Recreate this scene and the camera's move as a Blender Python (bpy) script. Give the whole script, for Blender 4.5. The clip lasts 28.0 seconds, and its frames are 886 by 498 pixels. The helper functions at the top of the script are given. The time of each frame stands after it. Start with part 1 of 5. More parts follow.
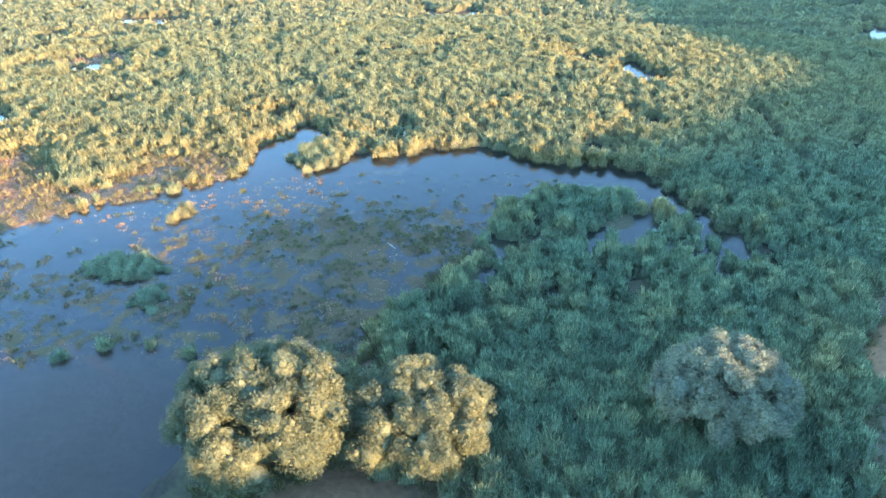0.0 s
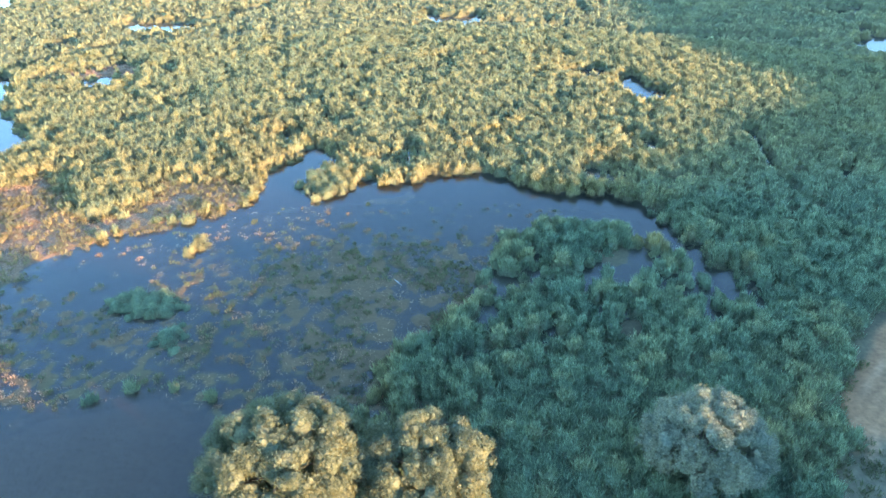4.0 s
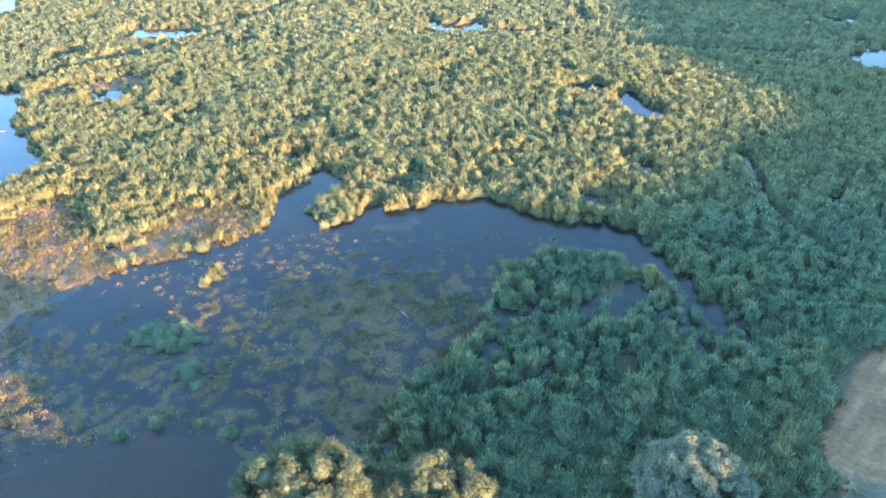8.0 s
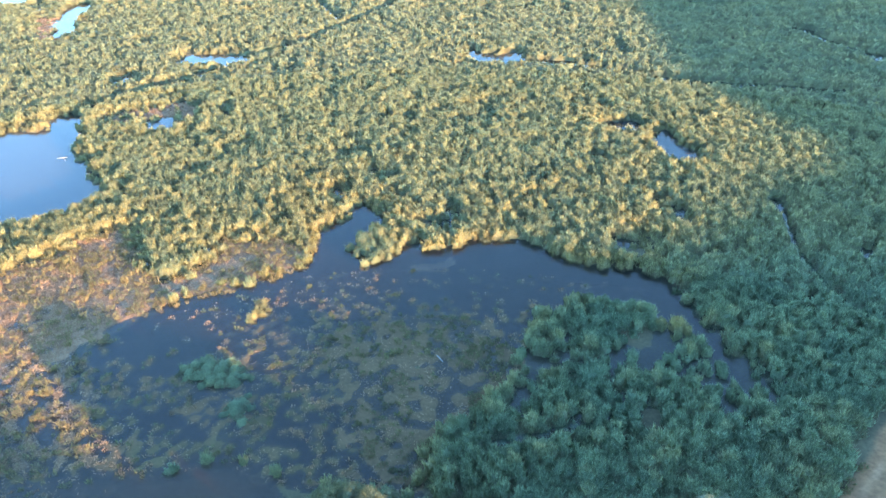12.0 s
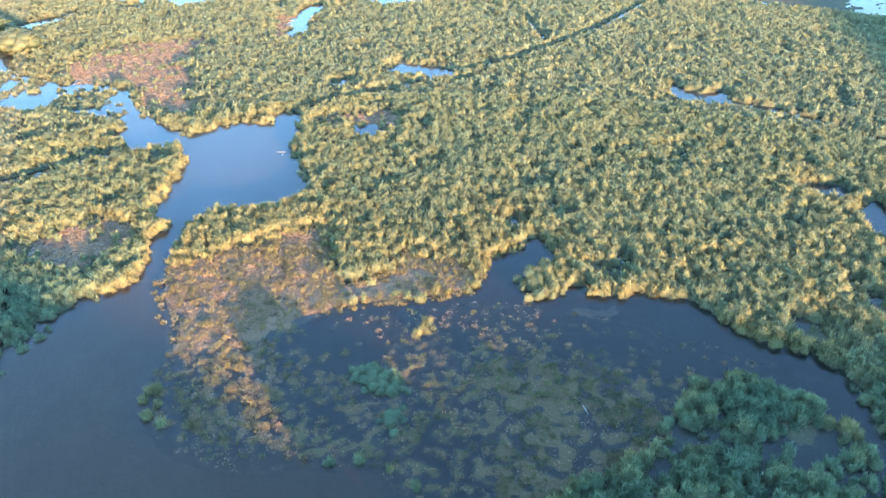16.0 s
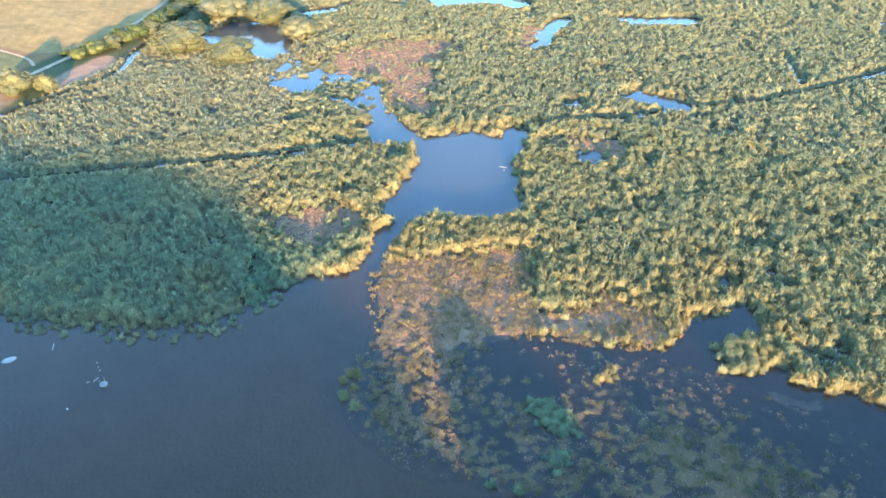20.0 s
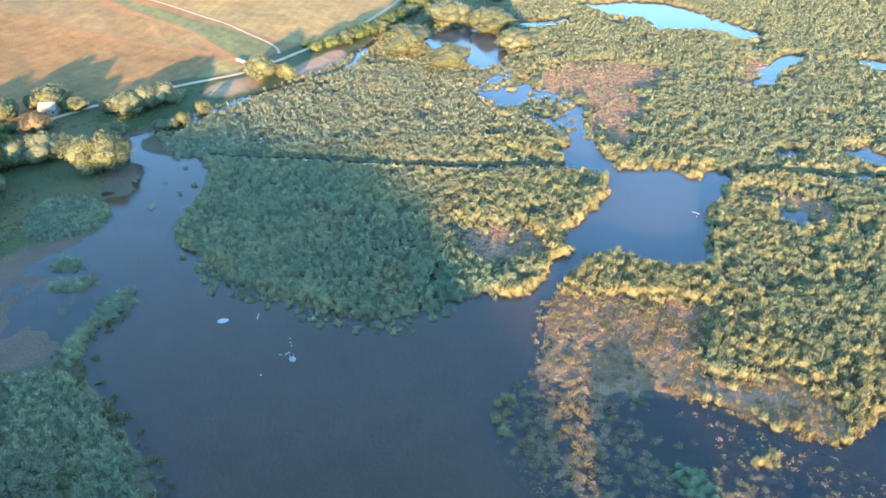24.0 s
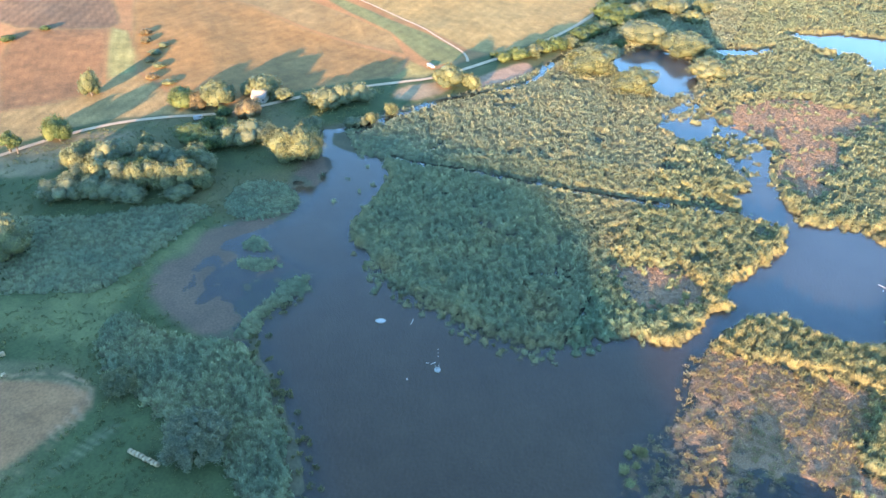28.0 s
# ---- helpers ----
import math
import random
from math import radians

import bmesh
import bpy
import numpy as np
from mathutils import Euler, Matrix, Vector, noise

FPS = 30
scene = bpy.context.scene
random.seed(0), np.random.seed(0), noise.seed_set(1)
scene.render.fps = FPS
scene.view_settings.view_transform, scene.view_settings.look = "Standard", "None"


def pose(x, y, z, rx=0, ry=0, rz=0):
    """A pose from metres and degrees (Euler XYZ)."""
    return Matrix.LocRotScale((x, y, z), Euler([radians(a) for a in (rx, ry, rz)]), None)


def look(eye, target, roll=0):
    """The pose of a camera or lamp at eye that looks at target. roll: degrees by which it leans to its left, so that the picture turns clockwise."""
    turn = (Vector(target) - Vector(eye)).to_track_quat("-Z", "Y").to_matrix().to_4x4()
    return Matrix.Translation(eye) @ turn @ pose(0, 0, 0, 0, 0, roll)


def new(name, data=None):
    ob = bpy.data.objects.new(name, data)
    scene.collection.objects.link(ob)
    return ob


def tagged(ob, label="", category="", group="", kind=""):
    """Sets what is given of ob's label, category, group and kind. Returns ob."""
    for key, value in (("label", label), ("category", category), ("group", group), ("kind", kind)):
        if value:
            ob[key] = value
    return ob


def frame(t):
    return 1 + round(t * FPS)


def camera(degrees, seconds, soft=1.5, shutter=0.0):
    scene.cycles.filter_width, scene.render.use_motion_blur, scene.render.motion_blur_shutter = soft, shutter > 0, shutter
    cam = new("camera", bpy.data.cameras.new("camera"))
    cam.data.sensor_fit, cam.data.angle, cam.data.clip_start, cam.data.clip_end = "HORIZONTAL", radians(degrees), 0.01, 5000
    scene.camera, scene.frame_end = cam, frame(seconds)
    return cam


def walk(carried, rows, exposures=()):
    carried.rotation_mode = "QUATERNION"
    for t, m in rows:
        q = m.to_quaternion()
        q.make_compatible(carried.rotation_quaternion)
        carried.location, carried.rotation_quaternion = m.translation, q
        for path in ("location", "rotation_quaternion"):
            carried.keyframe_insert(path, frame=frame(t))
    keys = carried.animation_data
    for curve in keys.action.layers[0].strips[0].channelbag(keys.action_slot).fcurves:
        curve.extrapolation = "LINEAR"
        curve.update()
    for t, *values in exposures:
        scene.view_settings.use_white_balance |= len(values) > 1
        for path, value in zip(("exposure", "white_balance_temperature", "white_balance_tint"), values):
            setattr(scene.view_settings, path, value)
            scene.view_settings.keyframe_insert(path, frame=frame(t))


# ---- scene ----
cam = camera(65.34, 28.0)
# seconds, eye x y z, pitch, roll, yaw: a drone that climbs straight up and turns to its left
ROWS = [
    (0.0, 0.00, 0.00, 56.20, -30.32, -0.44, -0.00),
    (0.5, 0.05, 0.03, 57.61, -30.56, -0.47, 0.05),
    (1.0, 0.07, 0.06, 59.03, -30.79, -0.49, 0.11),
    (1.5, 0.05, 0.08, 60.46, -31.02, -0.49, 0.14),
    (2.0, 0.01, 0.10, 61.92, -31.25, -0.50, 0.16),
    (2.5, -0.06, 0.13, 63.38, -31.49, -0.48, 0.16),
    (3.0, -0.14, 0.15, 64.83, -31.74, -0.46, 0.15),
    (3.5, -0.23, 0.17, 66.27, -31.96, -0.43, 0.16),
    (5.5, -0.71, 0.20, 71.99, -32.83, -0.30, 0.12),
    (6.0, -0.88, 0.24, 73.44, -33.09, -0.25, 0.09),
    (6.5, -1.07, 0.30, 74.90, -33.32, -0.20, 0.06),
    (7.0, -1.27, 0.37, 76.36, -33.57, -0.15, 0.00),
    (7.5, -1.44, 0.42, 77.79, -33.77, -0.10, -0.02),
    (8.0, -1.59, 0.43, 79.18, -33.88, -0.06, -0.05),
    (8.5, -1.72, 0.41, 80.52, -33.87, -0.03, -0.07),
    (9.0, -1.83, 0.37, 81.80, -33.83, -0.00, -0.05),
    (9.5, -1.95, 0.33, 83.03, -33.77, 0.02, -0.07),
    (10.0, -2.10, 0.29, 84.23, -33.70, 0.03, -0.12),
    (10.5, -2.26, 0.25, 85.42, -33.63, 0.03, -0.16),
    (11.0, -2.42, 0.20, 86.62, -33.56, 0.04, -0.19),
    (11.5, -2.55, 0.14, 87.85, -33.53, 0.04, 0.48),
    (12.0, -2.61, 0.08, 89.10, -33.49, 0.03, 3.03),
    (12.5, -2.59, 0.04, 90.40, -33.49, 0.00, 6.26),
    (14.5, -2.26, -0.06, 95.71, -33.56, -0.08, 14.51),
    (15.0, -2.22, -0.09, 97.03, -33.58, -0.11, 16.28),
    (15.5, -2.21, -0.14, 98.34, -33.64, -0.12, 18.25),
    (16.0, -2.25, -0.18, 99.64, -33.66, -0.10, 19.91),
    (16.5, -2.33, -0.23, 100.93, -33.69, -0.06, 21.26),
    (17.0, -2.46, -0.30, 102.21, -33.72, -0.03, 23.59),
    (17.5, -2.60, -0.37, 103.48, -33.76, -0.01, 27.15),
    (18.0, -2.75, -0.44, 104.75, -33.82, 0.02, 31.05),
    (18.5, -2.87, -0.51, 106.00, -33.87, 0.06, 34.54),
    (19.0, -2.96, -0.57, 107.25, -33.93, 0.11, 36.45),
    (19.5, -3.03, -0.62, 108.49, -33.98, 0.15, 37.99),
    (20.0, -3.09, -0.68, 109.74, -34.02, 0.15, 39.62),
    (20.5, -3.12, -0.74, 111.03, -34.05, 0.14, 41.64),
    (21.0, -3.13, -0.80, 112.34, -34.08, 0.13, 43.72),
    (21.5, -3.11, -0.86, 113.69, -34.13, 0.13, 45.81),
    (22.0, -3.08, -0.93, 115.05, -34.20, 0.10, 48.84),
    (22.5, -3.04, -0.98, 116.41, -34.26, 0.08, 51.94),
    (24.5, -2.79, -1.16, 121.82, -34.47, 0.03, 59.11),
    (25.0, -2.76, -1.21, 123.16, -34.53, -0.01, 61.53),
    (25.5, -2.78, -1.25, 124.49, -34.57, -0.05, 64.00),
    (26.0, -2.82, -1.28, 125.82, -34.62, -0.09, 66.11),
    (26.5, -2.86, -1.31, 127.14, -34.68, -0.13, 68.06),
    (27.0, -2.91, -1.33, 128.45, -34.73, -0.19, 70.01),
    (27.5, -2.97, -1.34, 129.75, -34.77, -0.22, 71.90),
    (28.0, -3.04, -1.34, 131.05, -34.82, -0.25, 72.97),
]
walk(cam, [(t, pose(x, y, z, 90 + pitch, 0, yaw) @ pose(0, 0, 0, 0, 0, roll)) for t, x, y, z, pitch, roll, yaw in ROWS],
     [(0.0, 3.74), (11.0, 3.72), (17.0, 3.56), (28.0, 3.52)])

# ---- light: low evening sun from behind the drone's right shoulder ----
SUN_EL = radians(6.8)
SUN_TAN = math.tan(SUN_EL)
SHADE_X, SHADE_Y = math.cos(radians(143)), math.sin(radians(143))  # the way that shadows fall
world = bpy.data.worlds.new("sky")
scene.world = world
world.use_nodes = True
wn = world.node_tree.nodes
sky = wn.new("ShaderNodeTexSky")
sky.sky_type = "NISHITA"
sky.sun_disc = False
sky.sun_elevation = SUN_EL
sky.sun_rotation = radians(127)
sky.air_density = 1.0
sky.dust_density = 0.0
sky.ozone_density = 3.15
wn["Background"].inputs["Strength"].default_value = 0.166
world.node_tree.links.new(sky.outputs["Color"], wn["Background"].inputs["Color"])
sun = new("sun", bpy.data.lights.new("sun", "SUN"))
sun.data.energy = 3.1
sun.data.angle = radians(0.5)
sun.data.color = (1.0, 0.63, 0.345)
sun.matrix_world = look((-100 * SHADE_X, -100 * SHADE_Y, 100 * SUN_TAN), (0, 0, 0))

# ---- materials ----
def base_mat(name, rough=0.8, spec=0.3):
    m = bpy.data.materials.new(name)
    m.use_nodes = True
    nt = m.node_tree
    b = nt.nodes["Principled BSDF"]
    b.inputs["Roughness"].default_value = rough
    b.inputs["Specular IOR Level"].default_value = spec
    return m, nt, b


def noise_node(nt, scale, detail=3.0, coord=None):
    n = nt.nodes.new("ShaderNodeTexNoise")
    n.inputs["Scale"].default_value = scale
    n.inputs["Detail"].default_value = detail
    if coord is None:
        g = nt.nodes.new("ShaderNodeNewGeometry")
        coord = g.outputs["Position"]
    nt.links.new(coord, n.inputs["Vector"])
    return n.outputs["Fac"]


def ramp(nt, fac, stops):
    r = nt.nodes.new("ShaderNodeValToRGB")
    while len(r.color_ramp.elements) < len(stops):
        r.color_ramp.elements.new(0.5)
    for e, (p, c) in zip(r.color_ramp.elements, stops):
        e.position, e.color = p, (*c, 1) if len(c) == 3 else c
    nt.links.new(fac, r.inputs["Fac"])
    return r.outputs["Color"]


def mix_col(nt, a, b, fac, mode="MIX"):
    n = nt.nodes.new("ShaderNodeMix")
    n.data_type, n.blend_type = "RGBA", mode
    for sock, v in ((n.inputs[6], a), (n.inputs[7], b), (n.inputs[0], fac)):
        if hasattr(v, "node"):
            nt.links.new(v, sock)
        else:
            sock.default_value = v if isinstance(v, float) else (*v, 1)
    return n.outputs[2]


def bump(nt, b, height, strength, distance):
    n = nt.nodes.new("ShaderNodeBump")
    n.inputs["Strength"].default_value = strength
    n.inputs["Distance"].default_value = distance
    nt.links.new(height, n.inputs["Height"])
    nt.links.new(n.outputs["Normal"], b.inputs["Normal"])


def plain(name, c1, c2, rough=0.8, scale=1.0, bumpy=0.0, metal=0.0, fine=6.0):
    """Two tones at two scales, with a fine relief."""
    m, nt, b = base_mat(name, rough)
    big = noise_node(nt, scale)
    small = noise_node(nt, scale * fine, 4)
    col = ramp(nt, big, [(0.3, c1), (0.7, c2)])
    dark = ramp(nt, small, [(0.25, (0.72, 0.72, 0.72)), (0.7, (1.12, 1.12, 1.12))])
    nt.links.new(mix_col(nt, col, dark, 1.0, "MULTIPLY"), b.inputs["Base Color"])
    b.inputs["Metallic"].default_value = metal
    if bumpy:
        bump(nt, b, small, 0.6, bumpy)
    return m


def leafy(name, dark, mid, light, patch=0.12, trans=0.25, rough=0.55, grain=5.0, relief=1.0):
    """Blades and leaves: each its own tone, patches of tone over the stand, some light through the leaf."""
    m, nt, b = base_mat(name, rough, 0.25)
    g = nt.nodes.new("ShaderNodeNewGeometry")
    col = ramp(nt, g.outputs["Random Per Island"], [(0.0, dark), (0.5, mid), (1.0, light)])
    big = noise_node(nt, patch, 3)
    tone = ramp(nt, big, [(0.3, (0.72, 0.80, 0.84)), (0.7, (1.22, 1.14, 1.0))])
    fine = noise_node(nt, grain, 4)
    fleck = ramp(nt, fine, [(0.3, (0.6, 0.62, 0.64)), (0.7, (1.3, 1.28, 1.2))])
    fin = mix_col(nt, mix_col(nt, col, tone, 1.0, "MULTIPLY"), fleck, 1.0, "MULTIPLY")
    bump(nt, b, fine, relief, 2.0 / grain)
    nt.links.new(fin, b.inputs["Base Color"])
    t = nt.nodes.new("ShaderNodeBsdfTranslucent")
    nt.links.new(fin, t.inputs["Color"])
    mx = nt.nodes.new("ShaderNodeMixShader")
    mx.inputs["Fac"].default_value = trans
    nt.links.new(b.outputs[0], mx.inputs[1])
    nt.links.new(t.outputs[0], mx.inputs[2])
    nt.links.new(mx.outputs[0], nt.nodes["Material Output"].inputs["Surface"])
    return m


def ground_mat():
    m, nt, b = base_mat("ground", 0.92, 0.15)
    a = nt.nodes.new("ShaderNodeVertexColor")
    a.layer_name = "tone"
    n1 = noise_node(nt, 0.12, 5)
    n2 = noise_node(nt, 1.4, 6)
    t1 = ramp(nt, n1, [(0.3, (0.82, 0.84, 0.86)), (0.7, (1.16, 1.12, 1.08))])
    t2 = ramp(nt, n2, [(0.25, (0.70, 0.72, 0.74)), (0.75, (1.22, 1.2, 1.16))])
    c = mix_col(nt, a.outputs["Color"], t1, 1.0, "MULTIPLY")
    nt.links.new(mix_col(nt, c, t2, 1.0, "MULTIPLY"), b.inputs["Base Color"])
    bump(nt, b, n2, 0.7, 0.25)
    return m


def water_mat():
    """Murky marsh water: partly clear over the shallows, glossy by Fresnel."""
    m = bpy.data.materials.new("marsh_water")
    m.use_nodes = True
    nt = m.node_tree
    nt.nodes.remove(nt.nodes["Principled BSDF"])
    silt = nt.nodes.new("ShaderNodeBsdfDiffuse")
    at = nt.nodes.new("ShaderNodeAttribute")
    at.attribute_name = "clarity"
    brown = ramp(nt, noise_node(nt, 0.03, 4), [(0.35, (0.068, 0.044, 0.025)), (0.7, (0.082, 0.054, 0.031))])
    # bluish silt: some of the sky's mirror light is painted into this colour
    blue = ramp(nt, noise_node(nt, 0.05, 4), [(0.35, (0.120, 0.130, 0.140)), (0.7, (0.150, 0.160, 0.168))])
    sky_milk = nt.nodes.new("ShaderNodeAttribute")
    sky_milk.attribute_name = "sky_milk"
    nt.links.new(mix_col(nt, brown, blue, sky_milk.outputs["Fac"]), silt.inputs["Color"])
    clear = nt.nodes.new("ShaderNodeBsdfTransparent")
    clear.inputs["Color"].default_value = (0.74, 0.82, 0.86, 1)
    gloss = nt.nodes.new("ShaderNodeBsdfGlossy")
    gloss.inputs["Roughness"].default_value = 0.06
    fr = nt.nodes.new("ShaderNodeFresnel")
    fr.inputs["IOR"].default_value = 1.43
    bm_ = nt.nodes.new("ShaderNodeBump")
    bm_.inputs["Strength"].default_value = 0.25
    bm_.inputs["Distance"].default_value = 0.06
    g = nt.nodes.new("ShaderNodeNewGeometry")
    mp = nt.nodes.new("ShaderNodeMapping")
    mp.inputs["Rotation"].default_value = (0, 0, radians(25))
    mp.inputs["Scale"].default_value = (1.6, 0.45, 1)
    nt.links.new(g.outputs["Position"], mp.inputs["Vector"])
    nt.links.new(noise_node(nt, 1.3, 3, mp.outputs["Vector"]), bm_.inputs["Height"])
    for n in (gloss, fr):
        nt.links.new(bm_.outputs["Normal"], n.inputs["Normal"])
    m1 = nt.nodes.new("ShaderNodeMixShader")
    nt.links.new(at.outputs["Fac"], m1.inputs["Fac"])
    nt.links.new(silt.outputs[0], m1.inputs[1])
    nt.links.new(clear.outputs[0], m1.inputs[2])
    m2 = nt.nodes.new("ShaderNodeMixShader")
    nt.links.new(fr.outputs[0], m2.inputs["Fac"])
    nt.links.new(m1.outputs[0], m2.inputs[1])
    nt.links.new(gloss.outputs[0], m2.inputs[2])
    nt.links.new(m2.outputs[0], nt.nodes["Material Output"].inputs["Surface"])
    return m


def reed_mat():
    """Reed leaves: the stand's own tone, finely broken by leaf and gap, some light through the leaf."""
    m, nt, b = base_mat("reed", 0.6, 0.2)
    a = nt.nodes.new("ShaderNodeVertexColor")
    a.layer_name = "tone"
    g = nt.nodes.new("ShaderNodeNewGeometry")
    mp = nt.nodes.new("ShaderNodeMapping")
    mp.inputs["Scale"].default_value = (7.5, 7.5, 1.6)
    nt.links.new(g.outputs["Position"], mp.inputs["Vector"])
    fine = noise_node(nt, 1.0, 4, mp.outputs["Vector"])
    wide = noise_node(nt, 0.07, 3)
    t1 = ramp(nt, fine, [(0.30, (0.55, 0.58, 0.60)), (0.5, (1.0, 1.0, 1.0)), (0.70, (1.42, 1.38, 1.30))])
    t2 = ramp(nt, wide, [(0.3, (0.80, 0.88, 0.90)), (0.7, (1.18, 1.10, 1.0))])
    c = mix_col(nt, mix_col(nt, a.outputs["Color"], t1, 1.0, "MULTIPLY"), t2, 1.0, "MULTIPLY")
    nt.links.new(c, b.inputs["Base Color"])
    bump(nt, b, fine, 1.0, 0.42)
    t = nt.nodes.new("ShaderNodeBsdfTranslucent")
    nt.links.new(c, t.inputs["Color"])
    mx = nt.nodes.new("ShaderNodeMixShader")
    mx.inputs["Fac"].default_value = 0.45
    nt.links.new(b.outputs[0], mx.inputs[1])
    nt.links.new(t.outputs[0], mx.inputs[2])
    nt.links.new(mx.outputs[0], nt.nodes["Material Output"].inputs["Surface"])
    return m


MAT_GROUND = ground_mat()
MAT_WATER = water_mat()
MAT_REED = reed_mat()
MAT_DRY = leafy("reed_straw", (0.18, 0.155, 0.075), (0.265, 0.22, 0.108), (0.34, 0.28, 0.15), 0.08)
MAT_DEAD = leafy("reed_dead", (0.30, 0.195, 0.13), (0.40, 0.265, 0.178), (0.48, 0.33, 0.225), 0.1, 0.3)
MAT_GRASS = leafy("rough_grass", (0.10, 0.12, 0.055), (0.14, 0.155, 0.07), (0.20, 0.195, 0.095), 0.06)
MAT_SEDGE = leafy("sedge", (0.11, 0.13, 0.065), (0.165, 0.175, 0.085), (0.25, 0.225, 0.12), 0.1)
MAT_SILVER = leafy("silver_leaf", (0.17, 0.195, 0.14), (0.23, 0.25, 0.185), (0.30, 0.32, 0.24), 0.25, 0.3, 0.55, 3.5, 0.35)
MAT_WILLOW = leafy("willow_leaf", (0.115, 0.135, 0.08), (0.155, 0.175, 0.108), (0.205, 0.222, 0.14), 0.25, 0.38, 0.55, 3.5, 0.35)
MAT_OAK = leafy("dark_leaf", (0.045, 0.075, 0.03), (0.085, 0.12, 0.045), (0.15, 0.18, 0.07), 0.25, 0.2, 0.55, 1.8)
MAT_DUSKY = leafy("dusky_leaf", (0.12, 0.145, 0.10), (0.18, 0.205, 0.145), (0.26, 0.28, 0.20), 0.25, 0.2, 0.55, 1.8)
MAT_GOLD = leafy("olive_leaf", (0.095, 0.11, 0.058), (0.15, 0.168, 0.088), (0.215, 0.228, 0.125), 0.25, 0.2, 0.55, 1.8)
MAT_BROWNLEAF = leafy("brown_leaf", (0.10, 0.08, 0.045), (0.16, 0.125, 0.07), (0.23, 0.18, 0.10), 0.25, 0.15, 0.55, 1.8)
MAT_BARK = plain("bark", (0.09, 0.075, 0.06), (0.16, 0.14, 0.115), 0.95, 2.0, 0.05)
MAT_ROAD = plain("gravel_road", (0.40, 0.27, 0.165), (0.50, 0.345, 0.215), 0.95, 0.3, 0.03, 0, 12)
MAT_WHITE = plain("white_paint", (0.26, 0.25, 0.235), (0.36, 0.35, 0.33), 0.5, 1.0)
MAT_GREY = plain("grey_wood", (0.25, 0.24, 0.22), (0.38, 0.37, 0.35), 0.9, 2.0, 0.01)
MAT_DARK = plain("dark_rubber", (0.03, 0.03, 0.03), (0.05, 0.05, 0.05), 0.8, 2.0)
MAT_GLASS = plain("dark_glass", (0.02, 0.025, 0.03), (0.03, 0.035, 0.04), 0.1, 1.0)
MAT_STRAW = plain("bale_straw", (0.28, 0.205, 0.12), (0.38, 0.285, 0.175), 0.95, 3.0, 0.06, 0, 8)
MAT_PLASTER = plain("pale_plaster", (0.25, 0.22, 0.18), (0.32, 0.285, 0.235), 0.9, 0.8, 0.01)
MAT_ROOF = plain("pale_roof_tile", (0.24, 0.205, 0.17), (0.30, 0.26, 0.215), 0.85, 1.5, 0.03)

# ---- the plan of the marsh, in metres: outlines of water, mud, mats and dry land ----
def rounded(pts, closed=True, times=2):
    """Corner-cutting: a smooth outline from a few corners."""
    p = np.array(pts, float)
    for _ in range(times):
        q = np.roll(p, -1, 0) if closed else p[1:]
        a = p if closed else p[:-1]
        cut = np.stack([a * 0.75 + q * 0.25, a * 0.25 + q * 0.75], 1).reshape(-1, 2)
        p = cut if closed else np.vstack([p[:1], cut, p[-1:]])
    return p


def hash01(i, j, seed):
    v = np.sin(i * 127.1 + j * 311.7 + seed * 74.7) * 43758.5453
    return v - np.floor(v)


def vnoise(x, y, size, seed=0.0):
    """Smooth value noise, 0 to 1, with bumps about size metres across."""
    u, v = x / size, y / size
    i, j = np.floor(u), np.floor(v)
    fu, fv = u - i, v - j
    fu, fv = fu * fu * (3 - 2 * fu), fv * fv * (3 - 2 * fv)
    a = hash01(i, j, seed) * (1 - fu) + hash01(i + 1, j, seed) * fu
    b = hash01(i, j + 1, seed) * (1 - fu) + hash01(i + 1, j + 1, seed) * fu
    return a * (1 - fv) + b * fv


def fbm(x, y, size, seed=0.0, octaves=3):
    out, amp, tot = 0.0, 1.0, 0.0
    for k in range(octaves):
        out = out + amp * vnoise(x * (0.9 if k % 2 else 1) + k * 13.7, y + k * 7.3, size / 2 ** k, seed + k)
        tot, amp = tot + amp, amp * 0.5
    return out / tot


def step(a, b, v):
    t = np.clip((v - a) / (b - a), 0, 1)
    return t * t * (3 - 2 * t)


def line_dist(x, y, line):
    d = np.full(x.shape, 1e9)
    for (ax, ay), (bx, by) in zip(line[:-1], line[1:]):
        ex, ey = bx - ax, by - ay
        t = np.clip(((x - ax) * ex + (y - ay) * ey) / (ex * ex + ey * ey + 1e-9), 0, 1)
        d = np.minimum(d, (x - ax - t * ex) ** 2 + (y - ay - t * ey) ** 2)
    return np.sqrt(d)


def near(x, y, pts, margin):
    lo, hi = pts.min(0) - margin, pts.max(0) + margin
    return (x > lo[0]) & (x < hi[0]) & (y > lo[1]) & (y < hi[1])


def inside_dist(x, y, poly, margin=30.0):
    """Signed distance to an outline: below 0 inside; 1e3 where far outside."""
    out = np.full(x.shape, 1e3)
    k = near(x, y, poly, margin)
    px, py = x[k], y[k]
    d = line_dist(px, py, np.vstack([poly, poly[:1]]))
    ins = np.zeros(px.shape, bool)
    for (ax, ay), (bx, by) in zip(poly, np.roll(poly, -1, 0)):
        if ay != by:
            ins ^= ((ay > py) != (by > py)) & (px < (bx - ax) * (py - ay) / (by - ay) + ax)
    out[k] = np.where(ins, -d, d)
    return out


def trail_dist(x, y, line, margin=12.0):
    out = np.full(x.shape, 1e3)
    k = near(x, y, line, margin)
    out[k] = line_dist(x[k], y[k], line)
    return out


